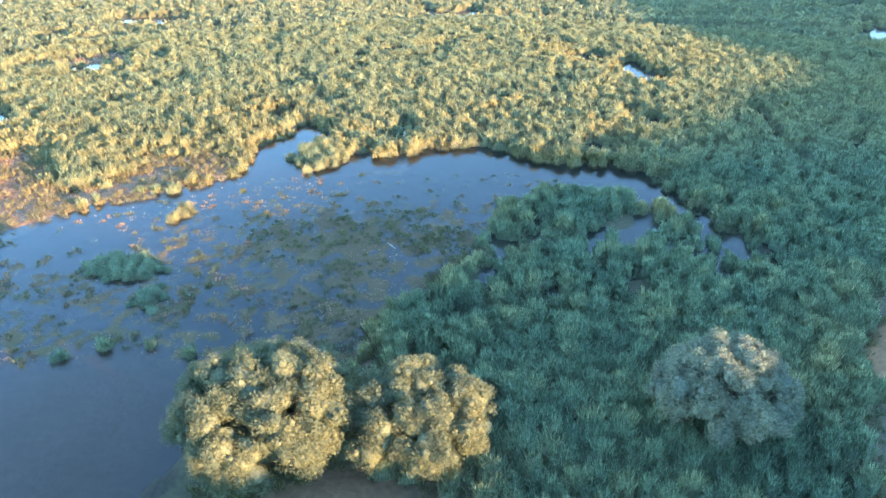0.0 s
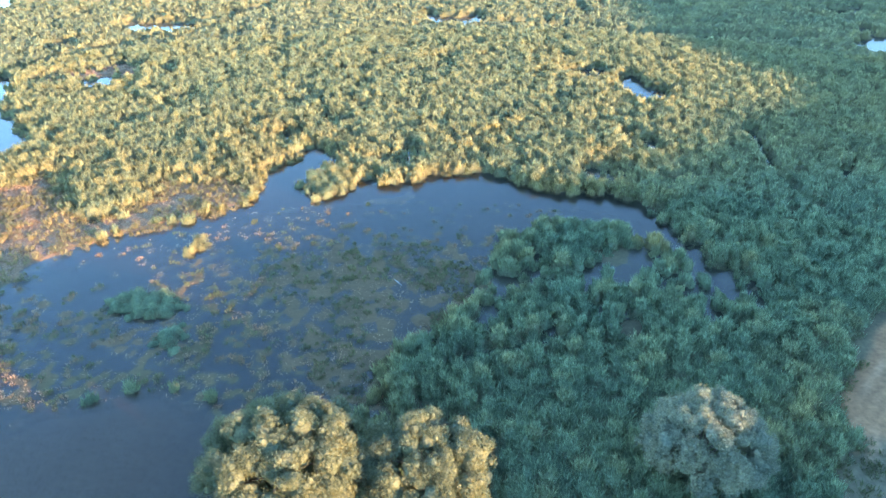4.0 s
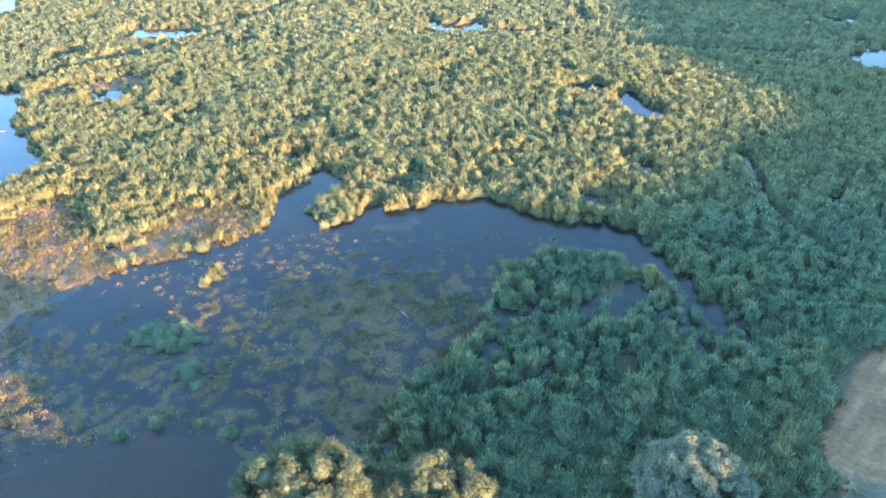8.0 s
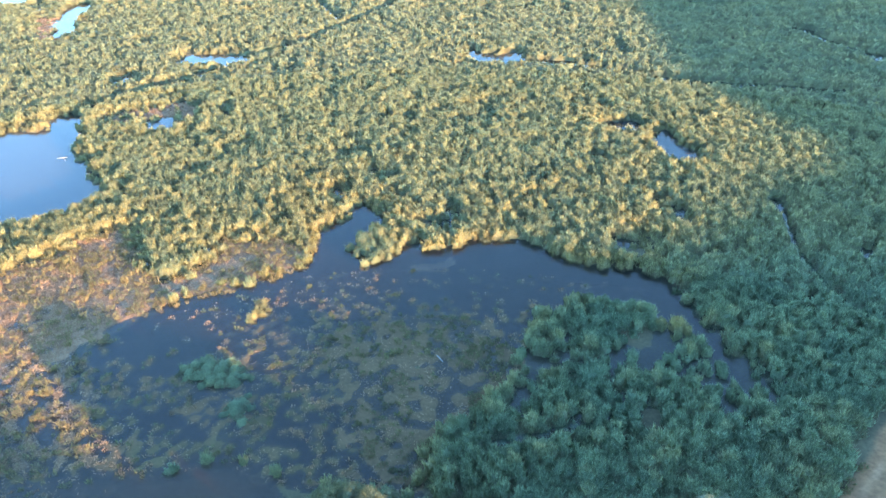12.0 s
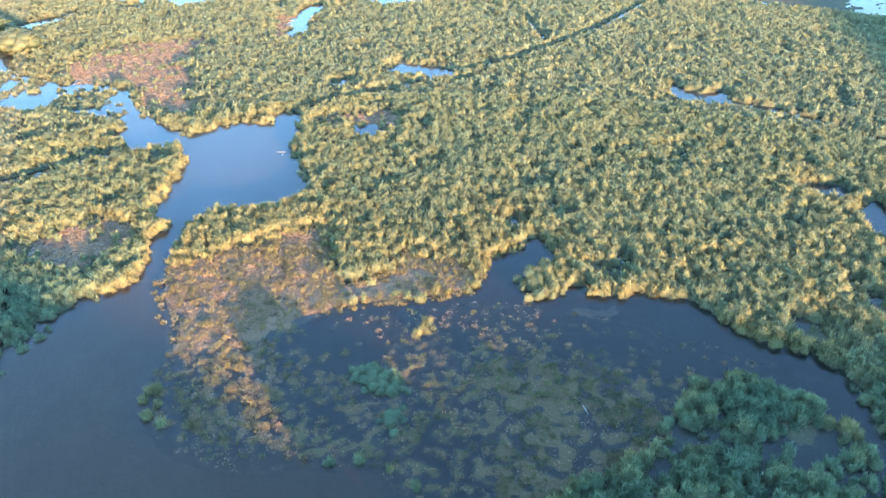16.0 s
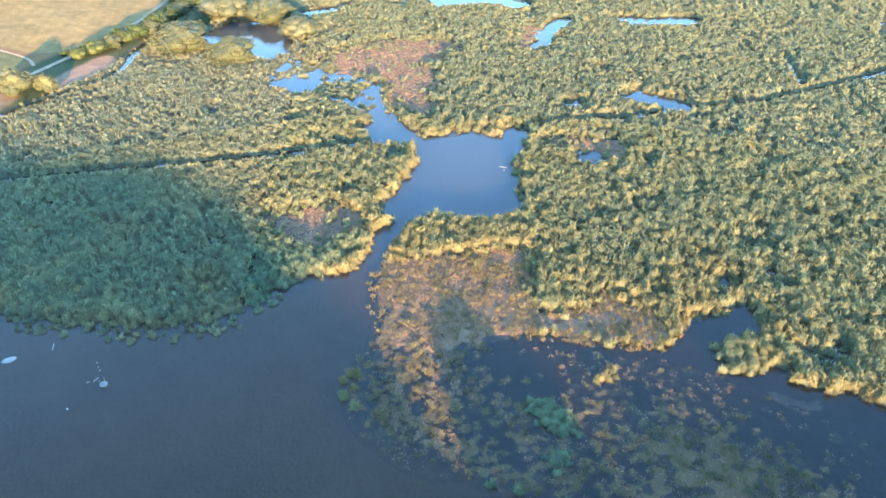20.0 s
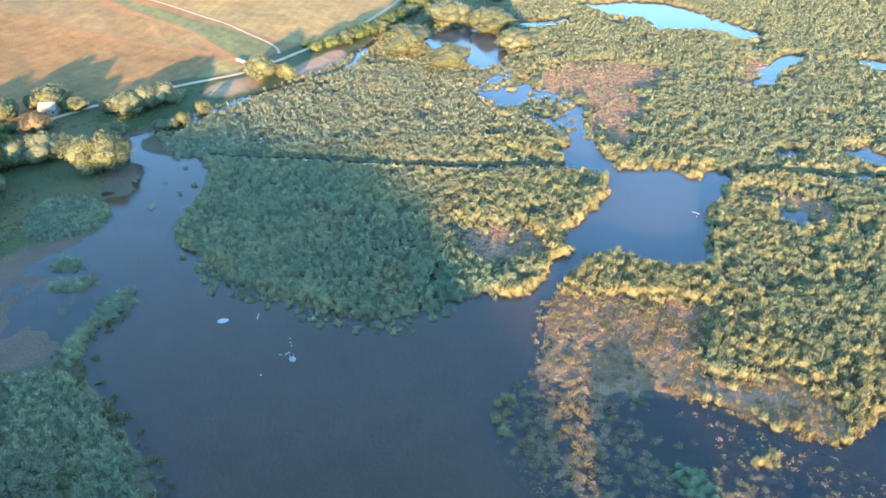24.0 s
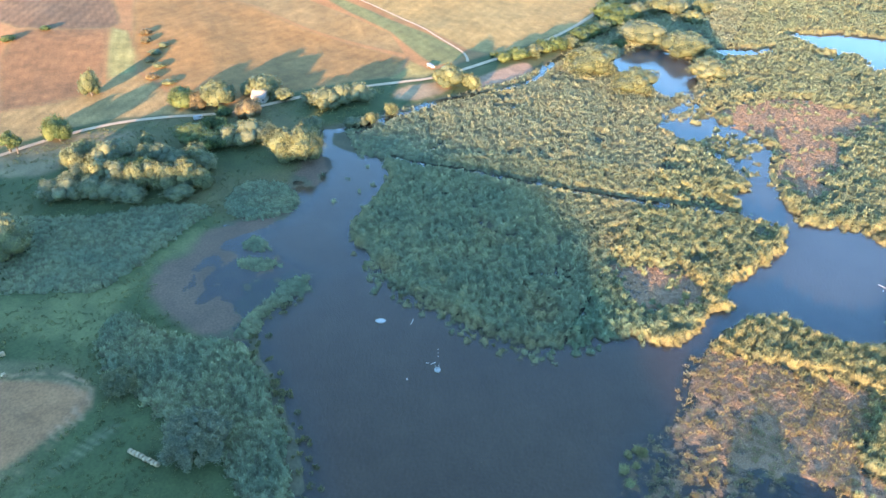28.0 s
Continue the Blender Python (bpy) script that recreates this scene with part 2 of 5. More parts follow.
OPEN_WATER = [rounded(p) for p in (
    # the lake
    [(-27, 46), (-28, 57), (-28, 64), (-35, 69), (-40, 73), (-46, 71), (-60, 68), (-70, 65), (-79, 63), (-86, 67), (-91, 75), (-95, 84),
     (-101, 92), (-110, 100), (-114, 108), (-122, 111), (-119, 102), (-122, 97), (-128, 88), (-130, 76), (-130, 66), (-134, 60), (-141, 52),
     (-153, 46), (-164, 37), (-176, 32), (-186, 30), (-186, 14), (-180, 8), (-173, 6), (-168, -1), (-158, -9), (-144, -6), (-125, -3), (-100, -1),
     (-85, -6), (-60, 8), (-42, 28)],
    # the arm to the west
    [(-180, 33), (-194, 27), (-205, 26), (-214, 33), (-224, 40), (-233, 47), (-243, 50), (-252, 50), (-258, 42), (-266, 34), (-274, 30), (-286, 36),
     (-288, 30), (-282, 25), (-270, 25), (-256, 27), (-244, 25), (-233, 18), (-226, 14), (-217, 6), (-214, -3), (-203, -6), (-192, 3), (-182, 9)],
    # the pond with its narrow mouth
    [(-112, 102), (-116, 110), (-119, 121), (-123, 131), (-120, 138), (-114, 140), (-107, 144), (-102, 151), (-102, 158), (-108, 166), (-114, 174),
     (-122, 178), (-125, 194), (-133, 212), (-147, 195), (-155, 184), (-160, 178), (-157, 169), (-151, 162), (-142, 148), (-139, 136), (-137, 128),
     (-128, 127), (-127, 120), (-123, 111), (-119, 102)],
    [(-160, 166), (-171, 163), (-180, 166), (-188, 174), (-191, 184), (-185, 189), (-174, 181), (-163, 178), (-157, 173)],
    # the dark strip between the flats and the northern reeds
    [(-76, 101), (-70, 107), (-60, 114), (-49, 121), (-39, 128), (-41, 138), (-36, 147), (-33, 158), (-26, 150), (-24, 142), (-19, 136), (-10, 134),
     (-4, 138), (5, 141), (11, 138), (18, 133), (26, 128), (32, 130), (38, 126), (43, 118), (46, 106), (47, 93), (44, 97), (41, 107), (34, 113),
     (22, 117), (10, 114), (-5, 114), (-20, 116), (-34, 112), (-46, 104), (-58, 99), (-66, 92)],
    # ponds in the far reeds
    [(52, 203), (57, 204), (58, 195), (64, 189), (61, 183), (54, 185), (52, 193)],
    [(36, 204), (37, 209), (48, 211), (49, 206)],
    [(-10, 285), (-2, 282), (4, 277), (12, 284), (14, 276), (8, 269), (2, 272), (-5, 270)],
    [(-124, 258), (-123, 268), (-112, 274), (-97, 273), (-95, 265), (-110, 262)],
    [(136, 238), (148, 245), (172, 252), (172, 228), (149, 224), (141, 224)],
    [(-313, 189), (-334, 204), (-340, 223), (-323, 241), (-295, 226), (-276, 208), (-262, 206), (-258, 198), (-287, 194)],
    [(-254, 178), (-266, 203), (-251, 203), (-236, 199), (-215, 206), (-196, 196), (-188, 188), (-188, 176), (-208, 184), (-221, 178), (-240, 174)],
    [(-336, 314), (-327, 351), (-294, 370), (-270, 366), (-226, 360), (-233, 342), (-254, 346), (-269, 316), (-280, 317), (-290, 332), (-308, 315), (-321, 318)],
    [(-325, 257), (-320, 272), (-320, 294), (-312, 288), (-309, 259)],
    [(-198, 312), (-206, 336), (-204, 352), (-194, 338), (-190, 316), (-182, 300), (-186, 292)],
    [(-182, 368), (-168, 379), (-143, 398), (-140, 384), (-160, 362), (-172, 357)],
    [(-137, 242), (-135, 248), (-127, 240), (-131, 236)],
    [(-112, 204), (-102, 207), (-98, 200), (-106, 197)],
)]
DITCHES = [(rounded(p, False, 1), w) for p, w in (
    ([(-284, 36), (-287, 50), (-292, 65), (-298, 80), (-303, 98), (-307, 126), (-312, 141), (-322, 151), (-335, 164), (-347, 181)], 3.2),
    ([(-252, 54), (-244, 62), (-236, 74), (-221, 92), (-205, 111), (-193, 128), (-182, 145), (-169, 165)], 2.8),
    ([(39, 119), (43, 110), (44, 103), (46, 97), (47, 90)], 2.6),
    ([(76, 163), (73, 142), (73, 131), (75, 118), (78, 113)], 2.2),
    ([(45, 109), (56, 107), (61, 103), (68, 101)], 2.4),
    ([(2, 77), (9, 79), (14, 81), (18, 82)], 2.2),
    ([(14, 272), (28, 268), (46, 264), (56, 258), (66, 252), (85, 248), (106, 248), (126, 242)], 5.0),
    ([(140, 322), (148, 298), (160, 282), (182, 279)], 6.0),
    ([(-134, 212), (-120, 232), (-110, 240), (-99, 262), (-89, 276), (-74, 294), (-63, 319), (-45, 360), (-30, 420)], 2.8),
    ([(-86, 358), (-75, 338), (-67, 322)], 1.4),
    ([(-205, 198), (-190, 186)], 2.5),
    ([(-275, 198), (-284, 206)], 3.0),
)]
FLATS = rounded([(-96, 84), (-90, 72), (-84, 63), (-70, 61), (-53, 66), (-40, 72), (-33, 66), (-18, 64), (-8, 64), (-8, 78), (2, 85), (6, 95), (10, 108),
                 (18, 116), (30, 119), (36, 122), (20, 124), (0, 126), (-20, 127), (-38, 124), (-52, 115), (-66, 106), (-80, 92)])
MARSH = rounded([(-33, 99), (-29, 107), (-21, 110), (-12, 110), (0, 108), (6, 101), (3, 90), (-2, 83), (-9, 78), (-8, 66), (-18, 68), (-21, 80), (-27, 90)])
MATS = [rounded(p) for p in (
    [(-113, 108), (-110, 100), (-100, 91), (-94, 82), (-86, 78), (-78, 72), (-69, 69), (-63, 74), (-69, 84), (-78, 93), (-74, 99), (-69, 107), (-60, 114),
     (-50, 120), (-39, 127), (-41, 134), (-56, 135), (-64, 137), (-61, 127), (-72, 117), (-80, 127), (-86, 142), (-100, 128), (-106, 118)],
    [(-253, 228), (-247, 250), (-236, 272), (-219, 272), (-214, 252), (-206, 238), (-178, 212), (-176, 197), (-190, 190), (-208, 209), (-224, 210), (-243, 206)],
    [(-158, 102), (-155, 117), (-142, 123), (-131, 119), (-138, 109), (-134, 103), (-145, 99)],
    [(-124, 204), (-114, 218), (-97, 213), (-95, 205), (-106, 208), (-116, 198)],
    [(-20, 130), (-10, 133), (-4, 136), (-8, 126), (-16, 124)],
    [(-246, 192), (-236, 206), (-222, 206), (-228, 194)],
    [(-203, 297), (-203, 326), (-183, 304), (-190, 287)],
)]
MUD = rounded([(-184, 0), (-184, -9), (-177, -15), (-167, -14), (-160, -17), (-164, -30), (-176, -39), (-188, -42), (-199, -38), (-208, -33), (-220, -24),
               (-224, -8), (-226, 4), (-218, 6), (-212, -3), (-200, -4), (-190, 2)])
MUD_BANK = rounded([(-232, 20), (-243, 12), (-256, 14), (-264, 24), (-250, 30)])
DRY_WEST = rounded([(-92, -9), (-108, -7), (-128, -7), (-146, -11), (-158, -15), (-164, -24), (-176, -32), (-190, -38), (-204, -33), (-215, -23), (-222, -8),
                    (-230, 6), (-244, 12), (-262, 20), (-286, 26), (-292, 50), (-300, 76), (-309, 108), (-317, 136), (-332, 158), (-352, 184), (-372, 216),
                    (-420, 270), (-520, 360), (-900, 560), (-1500, 300), (-1500, -900), (-300, -900), (-80, -400), (-60, -60)], times=1)
DRY_SOUTH = rounded([(-26, 46), (-24, 50), (-16, 52), (-9, 51), (2, 46), (16, 42), (30, 42), (38, 47), (47, 60), (53, 68), (62, 78), (76, 90), (110, 122),
                     (200, 190), (420, 240), (900, 200), (900, -900), (-200, -900), (-70, -60), (-58, 4), (-40, 24)], times=1)
ROAD = rounded([(-285, -135), (-298, -101), (-306, -90), (-314, -75), (-319, -58), (-319, -36), (-316, -20), (-315, -5), (-321, 12), (-326, 30), (-329, 60),
                (-329, 90), (-332, 102), (-341, 123), (-354, 150), (-368, 176), (-400, 220), (-470, 290)], False)
HILL_FOOT = rounded([(-292, -150), (-304, -104), (-312, -92), (-320, -78), (-325, -58), (-325, -36), (-322, -20), (-321, -5), (-327, 12), (-333, 30),
                     (-336, 60), (-336, 90), (-339, 104), (-348, 126), (-362, 155), (-380, 190), (-430, 260), (-560, 380), (-1500, 900), (-2500, 0), (-900, -700)])


def clumps(x, y, cell=2.3):
    """Nearest clump of a jittered grid: distance, the way outward from its middle, its own two numbers, its middle, its key."""
    wx = x + 0.9 * (vnoise(x, y, 1.9, 61) - 0.5)
    wy = y + 0.9 * (vnoise(x, y, 1.9, 62) - 0.5)
    i, j = np.floor(wx / cell), np.floor(wy / cell)
    best, bx, by, own = np.full(x.shape, 1e9), x * 0, x * 0, x * 0
    ka, kb = x * 0, x * 0
    for di in (-1, 0, 1):
        for dj in (-1, 0, 1):
            a, b = i + di, j + dj
            cx = (a + 0.5 + 0.85 * (hash01(a, b, 1) - 0.5)) * cell
            cy = (b + 0.5 + 0.85 * (hash01(a, b, 2) - 0.5)) * cell
            d = (wx - cx) ** 2 + (wy - cy) ** 2
            k = d < best
            best, bx, by, own = np.where(k, d, best), np.where(k, wx - cx, bx), np.where(k, wy - cy, by), np.where(k, hash01(a, b, 3), own)
            ka, kb = np.where(k, a, ka), np.where(k, b, kb)
    return best, bx, by, own, hash01(ka, kb, 4), wx - bx, wy - by, ka * 4096 + kb


def ground_height(x, y):
    """Height of the ground sheet and, per point, the masks that colour it."""
    x, y = np.asarray(x, float), np.asarray(y, float)
    wob = (fbm(x, y, 7, 3) - 0.5) * 4.5
    open_d = np.full(x.shape, 1e3)
    for k, p in enumerate(OPEN_WATER):
        open_d = np.minimum(open_d, inside_dist(x, y, p, 12) - (1.2 if k > 4 else 0))
    away = step(150, 280, np.hypot(x, y))
    arm = (x < -185) * (y < 62)
    away = away * (1 - 0.85 * arm)
    open_d = open_d + (wob * (0.55 + 0.5 * away - 0.25 * arm) + ((fbm(x, y, 14, 13) - 0.5) * 9 - 0.6) * away) * (np.abs(open_d) < 100)
    ditch_d = np.full(x.shape, 1e3)
    for line, w in DITCHES:
        ditch_d = np.minimum(ditch_d, trail_dist(x, y, line) - w * 0.5)
    ditch_d = ditch_d + wob * 0.12
    flats = inside_dist(x, y, FLATS) + wob
    marsh = inside_dist(x, y, MARSH) + wob
    mat_d = np.full(x.shape, 1e3)
    for p in MATS:
        mat_d = np.minimum(mat_d, inside_dist(x, y, p))
    mat_d = mat_d + wob * (1.5 + 1.0 * away) + (fbm(x, y, 16, 14) - 0.5) * (6 + 10 * away) - 2 * away
    mud = np.minimum(inside_dist(x, y, MUD), inside_dist(x, y, MUD_BANK)) + wob * 2.6 + (fbm(x, y, 15, 17) - 0.5) * 9
    south = inside_dist(x, y, DRY_SOUTH, 60)
    dry = np.minimum(inside_dist(x, y, DRY_WEST, 60), south) + wob * 0.5
    hill = inside_dist(x, y, HILL_FOOT, 60)
    # marsh floor, at about the water's level
    h = -0.06 + 0.22 * (fbm(x, y, 5, 11) - 0.5) + 0.25 * step(-0.1, 0.6, fbm(x, y, 30, 5) - 0.35)
    patch = fbm(x + 2.5 * vnoise(x, y, 3, 8), y + 2.0 * vnoise(x, y, 2.5, 9), 2.2, 21, 3)
    wet = flats < 0
    if wet.any():
        best, _, _, own, luck, cx, cy, _ = clumps(x[wet], y[wet], 2.3)
        dens = 0.88 - 0.72 * step(15, 7, np.hypot(cx + 63, (cy - 98) * 1.2)) - 0.42 * step(106, 116, cy + 0.25 * cx + 6)
        pad = np.where(luck < np.clip(dens, 0.14, 0.9), 0.13 * (1 - best / ((0.33 + 0.18 * own) * 2.3) ** 2), -0.3)
        h[wet] = np.clip(pad, -0.34, 0.045) + 0.16 * (patch[wet] - 0.5) - 0.02
    h = np.where(marsh < 0, (patch - 0.49) * 0.55, h)
    h = np.where((mat_d < 0) & ~(wet & (y < 90 + 0.3 * (x + 80))), 0.02 + 0.06 * (y > 108) + 0.45 * (fbm(x, y, 1.7, 31, 2) - 0.44), h)
    deep = step(0.8, -1.6, open_d) * np.where((flats < 0) & (mat_d > -2), 0.45, 1.0)
    h = h * (1 - deep) + np.where(flats < 0, np.minimum(h, -0.02) - 0.25, -1.1) * deep
    h = np.where(mud < 0, -0.015 + 0.15 * step(16, 1, dry) + 0.34 * (fbm(x * 0.8 + y * 0.9, (y - x) * 0.35, 5, 41) - 0.5), h)
    cut = step(0.5, -0.4, ditch_d)
    h = h * (1 - cut) - 0.7 * cut
    h = np.where(south < 5, np.maximum(h, 0.12 + 0.1 * (patch - 0.5)), h)
    rise = step(0.5, -6.0, dry)
    h = h * (1 - rise) + (0.55 + 0.35 * (fbm(x, y, 25, 51) - 0.5) + 0.9 * step(-3, -60, dry)) * rise
    up = np.maximum(0, -hill)
    h = h + 95 * (1 - np.exp(-up * up / (up + 12) * 0.125 / 95)) + step(0, 60, up) * 7 * (fbm(x, y, 120, 61) - 0.5)
    return h, dict(open=open_d, ditch=ditch_d, flats=flats, marsh=marsh, mat=mat_d, mud=mud, dry=dry, hill=hill, patch=patch)

# ---- ground, water, road ----
def mesh_from(name, verts, faces, mat, smooth_=False):
    """A mesh from arrays: verts n x 3, faces n x 3 or n x 4."""
    me = bpy.data.meshes.new(name)
    verts, faces = np.asarray(verts, np.float32), np.asarray(faces, np.int32)
    n, k = faces.shape
    me.vertices.add(len(verts))
    me.vertices.foreach_set("co", verts.ravel())
    me.loops.add(n * k)
    me.loops.foreach_set("vertex_index", faces.ravel())
    me.polygons.add(n)
    me.polygons.foreach_set("loop_start", np.arange(0, n * k, k, dtype=np.int32))
    if smooth_:
        me.polygons.foreach_set("use_smooth", np.ones(n, bool))
    me.update(calc_edges=True)
    me.validate()
    me.materials.append(mat)
    return me


def lines(*spans):
    """Grid lines: spans of (from, to, spacing)."""
    return np.unique(np.concatenate([np.arange(a, b, s) for a, b, s in spans]).round(3))


def sheet_faces(nx, ny):
    i, j = np.meshgrid(np.arange(nx - 1), np.arange(ny - 1))
    a = (j * nx + i).ravel()
    return np.stack([a, a + 1, a + nx + 1, a + nx], 1)


def blend(col, mask, c):
    return col + (np.array(c) - col) * mask[:, None]


LAND_PATCHES = [(rounded(p), c, w) for p, c, w in (
    ([(-196, -81), (-193, -65), (-194, -49), (-211, -35), (-222, -22), (-212, -26), (-194, -40), (-179, -47), (-165, -50), (-172, -66), (-181, -78)], (0.115, 0.125, 0.052), 4.0),
    ([(-170, -110), (-160, -76), (-156, -62), (-151, -53), (-145, -50), (-139, -53), (-131, -63), (-125, -74), (-120, -110)], (0.28, 0.140, 0.068), 0.8),
    ([(-178, -112), (-168, -77), (-165, -66), (-160, -57), (-152, -51), (-155, -60), (-160, -76), (-168, -110)], (0.10, 0.092, 0.046), 1.5),
    ([(79, 91), (69, 86), (63, 80), (59, 74.5), (54.5, 69.5), (52, 66), (51.5, 62), (56, 58), (70, 56), (110, 70), (120, 110), (100, 112)], (0.265, 0.145, 0.075), 0.7),
    ([(44, 57), (51, 62), (58, 60), (70, 56), (70, 30), (36, 30), (39, 46)], (0.13, 0.115, 0.075), 1.5),
    ([(-14, 50), (-9, 51), (-2, 48), (6, 45), (6, 30), (-20, 30), (-20, 46)], (0.15, 0.095, 0.055), 1.2),
    ([(-310, 112), (-318, 104), (-330, 126), (-340, 148), (-331, 150), (-318, 140)], (0.33, 0.2, 0.125), 1.2),
    ([(-305, 68), (-322, 70), (-326, 100), (-312, 98)], (0.30, 0.2, 0.115), 2.0),
    ([(-272, -100), (-300, -108), (-311, -80), (-313, -50), (-300, -48), (-285, -62)], (0.19, 0.145, 0.08), 2.5),
)]
WHEEL_TRACKS = [(rounded(p, False), w, c) for p, w, c in (
    ([(-112, -72), (-121, -60), (-127, -53), (-134, -44)], 1.6, (0.16, 0.16, 0.09)),
    ([(-126, -66), (-134, -58), (-142, -52), (-150, -52), (-157, -60), (-160, -78)], 2.4, (0.36, 0.22, 0.13)),
    ([(60, 58), (62.8, 68.6), (72, 81), (82, 92)], 2.2, (0.44, 0.255, 0.14)),
    ([(52, 60), (56, 67.6), (65, 76.3), (74, 85), (84, 96)], 2.0, (0.46, 0.27, 0.15)),
)]
FIELDS = [(np.array(p, float), c, st, w) for p, c, st, w in (
    ([(-600, -160), (-560, 60), (-449, 53), (-460, 0), (-474, -60), (-493, -131)], (0.231, 0.149, 0.065), 0.05, 20),
    ([(-493, -131), (-474, -66), (-437, -60), (-430, -65), (-432, -90), (-437, -113), (-460, -130)], (0.176, 0.101, 0.055), 0.16, 75),
    ([(-433, -113), (-432, -90), (-430, -66), (-377, -66), (-355, -71), (-348, -90), (-344, -108), (-396, -116)], (0.226, 0.113, 0.051), 0.07, 80),
    ([(-430, -64), (-424, -56), (-392, -51), (-375, -51), (-370, -64), (-401, -65)], (0.241, 0.201, 0.078), 0.10, 85),
    ([(-342, -108), (-347, -86), (-355, -69), (-370, -63), (-375, -52), (-361, -43), (-342, -34), (-328, -29), (-318, -22), (-322, -37), (-325, -58), (-319, -80), (-306, -104)], (0.304, 0.182, 0.073), 0.12, 60),
    ([(-472, -54), (-461, 0), (-446, 15), (-408, 40), (-378, 67), (-356, 86), (-338, 75), (-336, 45), (-332, 23), (-324, -4), (-325, -18), (-332, -28), (-360, -38), (-374, -48), (-412, -53)], (0.245, 0.133, 0.051), 0.06, 30),
    ([(-460, 3), (-450, 48), (-419, 69), (-390, 86), (-363, 87), (-381, 69), (-410, 42), (-448, 16)], (0.236, 0.149, 0.065), 0.04, 40),
    ([(-470, 50), (-444, 70), (-409, 91), (-383, 108), (-358, 121), (-347, 110), (-345, 99), (-358, 95), (-374, 91), (-392, 87), (-422, 71)], (0.15, 0.145, 0.062), 0.05, 35),
    ([(-354, 88), (-338, 97), (-332, 90), (-335, 72), (-343, 81)], (0.277, 0.201, 0.073), 0.06, 10),
    ([(-460, 75), (-560, 200), (-440, 250), (-395, 218), (-363, 160), (-354, 136), (-362, 124), (-398, 106), (-413, 93)], (0.33, 0.205, 0.078), 0.06, 50),
)]

gx = lines((-4200, -900, 300), (-900, -640, 20), (-640, -480, 4), (-480, -290, 1.8), (-290, -200, 1.9), (-200, -100, 1.3), (-100, 12, 0.6), (12, 50, 1.0), (50, 90, 0.9), (90, 110, 1.6), (110, 260, 5), (260, 700, 40), (700, 4201, 350))
gy = lines((-4200, -900, 300), (-900, -240, 30), (-240, -125, 4), (-125, -60, 1.8), (-60, 60, 1.5), (60, 130, 0.6), (130, 160, 1.1), (160, 260, 1.8), (260, 460, 3), (460, 700, 20), (700, 4201, 350))
GX, GY = np.meshgrid(gx, gy)
X, Y = GX.ravel(), GY.ravel()
Z, zone = ground_height(X, Y)


def ground_tone(x, y, z, q):
    n1, n2 = fbm(x, y, 9, 71), fbm(x, y, 40, 81)
    col = np.tile(np.array((0.075, 0.070, 0.045)), (len(x), 1))
    col = blend(col, n1, (0.11, 0.10, 0.06))
    algae = step(-0.20, 0.02, z) * (q["flats"] < 0)
    col = blend(col, (q["flats"] < 0) * 0.9, (0.055, 0.048, 0.036))
    col = blend(col, algae * 0.95, (0.140, 0.097, 0.056))
    col = blend(col, algae * step(0.45, 0.65, n1), (0.105, 0.086, 0.047))
    col = blend(col, (q["marsh"] < 0) * 0.85, (0.112, 0.08, 0.046))
    col = blend(col, (q["mat"] < 0) * (0.35 + 0.55 * step(82, 96, y - 0.3 * (x + 80))), (0.31, 0.19, 0.118))
    col = blend(col, (q["mud"] < 0) * 0.9, (0.125, 0.084, 0.06))
    col = blend(col, step(0.5, -1.5, q["open"]) * (q["mat"] > -1) * (q["flats"] > 0), (0.05, 0.045, 0.035))
    grass = blend(np.tile(np.array((0.056, 0.074, 0.030)), (len(x), 1)), step(0.4, 0.75, n2), (0.115, 0.10, 0.047))
    col = col + (grass - col) * step(0.5, -4, q["dry"])[:, None]
    # western meadow: sandy field, bright pasture, wheel tracks
    for outline, tone, soft in LAND_PATCHES:
        m = step(soft, -soft, inside_dist(x, y, outline) + (n1 - 0.5) * soft * 3)
        tex = 0.75 + 0.5 * fbm(x, y, 3, 77)
        col = blend(col, m * 0.95, tone) * (1 + (tex - 1) * m)[:, None]
    # mown swaths that follow the edge of the sandy field by the reeds
    edge = inside_dist(x, y, LAND_PATCHES[3][0])
    swath = np.sin(2 * np.pi * (edge + 1.6 * n1) / 2.7) * step(0, -1, edge) * (np.abs(edge) < 60)
    col = col * (1 + 0.20 * swath * step(0.3, 0.6, fbm(x, y, 11, 34)))[:, None]
    for line, w, tone in WHEEL_TRACKS:
        d = trail_dist(x, y, line)
        col = blend(col, step(0.9, 0.2, np.abs(d - w * 0.5)) * 0.6 * step(0.25, 0.6, fbm(x, y, 6, 33)), tone)
    # the ploughed and mown fields on the hill
    field = blend(np.tile(np.array((0.235, 0.118, 0.050)), (len(x), 1)), n2, (0.265, 0.15, 0.068))
    k = step(-1, -5, q["hill"])
    col = col + (field - col) * k[:, None]
    for outline, tone, stripe, way in FIELDS:
        d = inside_dist(x, y, outline)
        m = step(0.8, -0.8, d + (n1 - 0.5) * 0.8)
        a = radians(way)
        row = np.sin((x * math.cos(a) + y * math.sin(a)) * 2 * np.pi / 5.2 + 3 * n2)
        tex = (0.86 + 0.28 * fbm(x, y, 14, 87)) * (1 + stripe * row) * (0.85 + 0.3 * vnoise(x, y, 2.5, 97))
        col = blend(col, m, np.array(tone) * (0.86, 0.93, 0.95)) * (1 + (tex - 1) * m)[:, None]
        col = blend(col, step(1.6, 0.3, np.abs(d + 0.3)) * 0.35, (0.16, 0.13, 0.06))
    return col


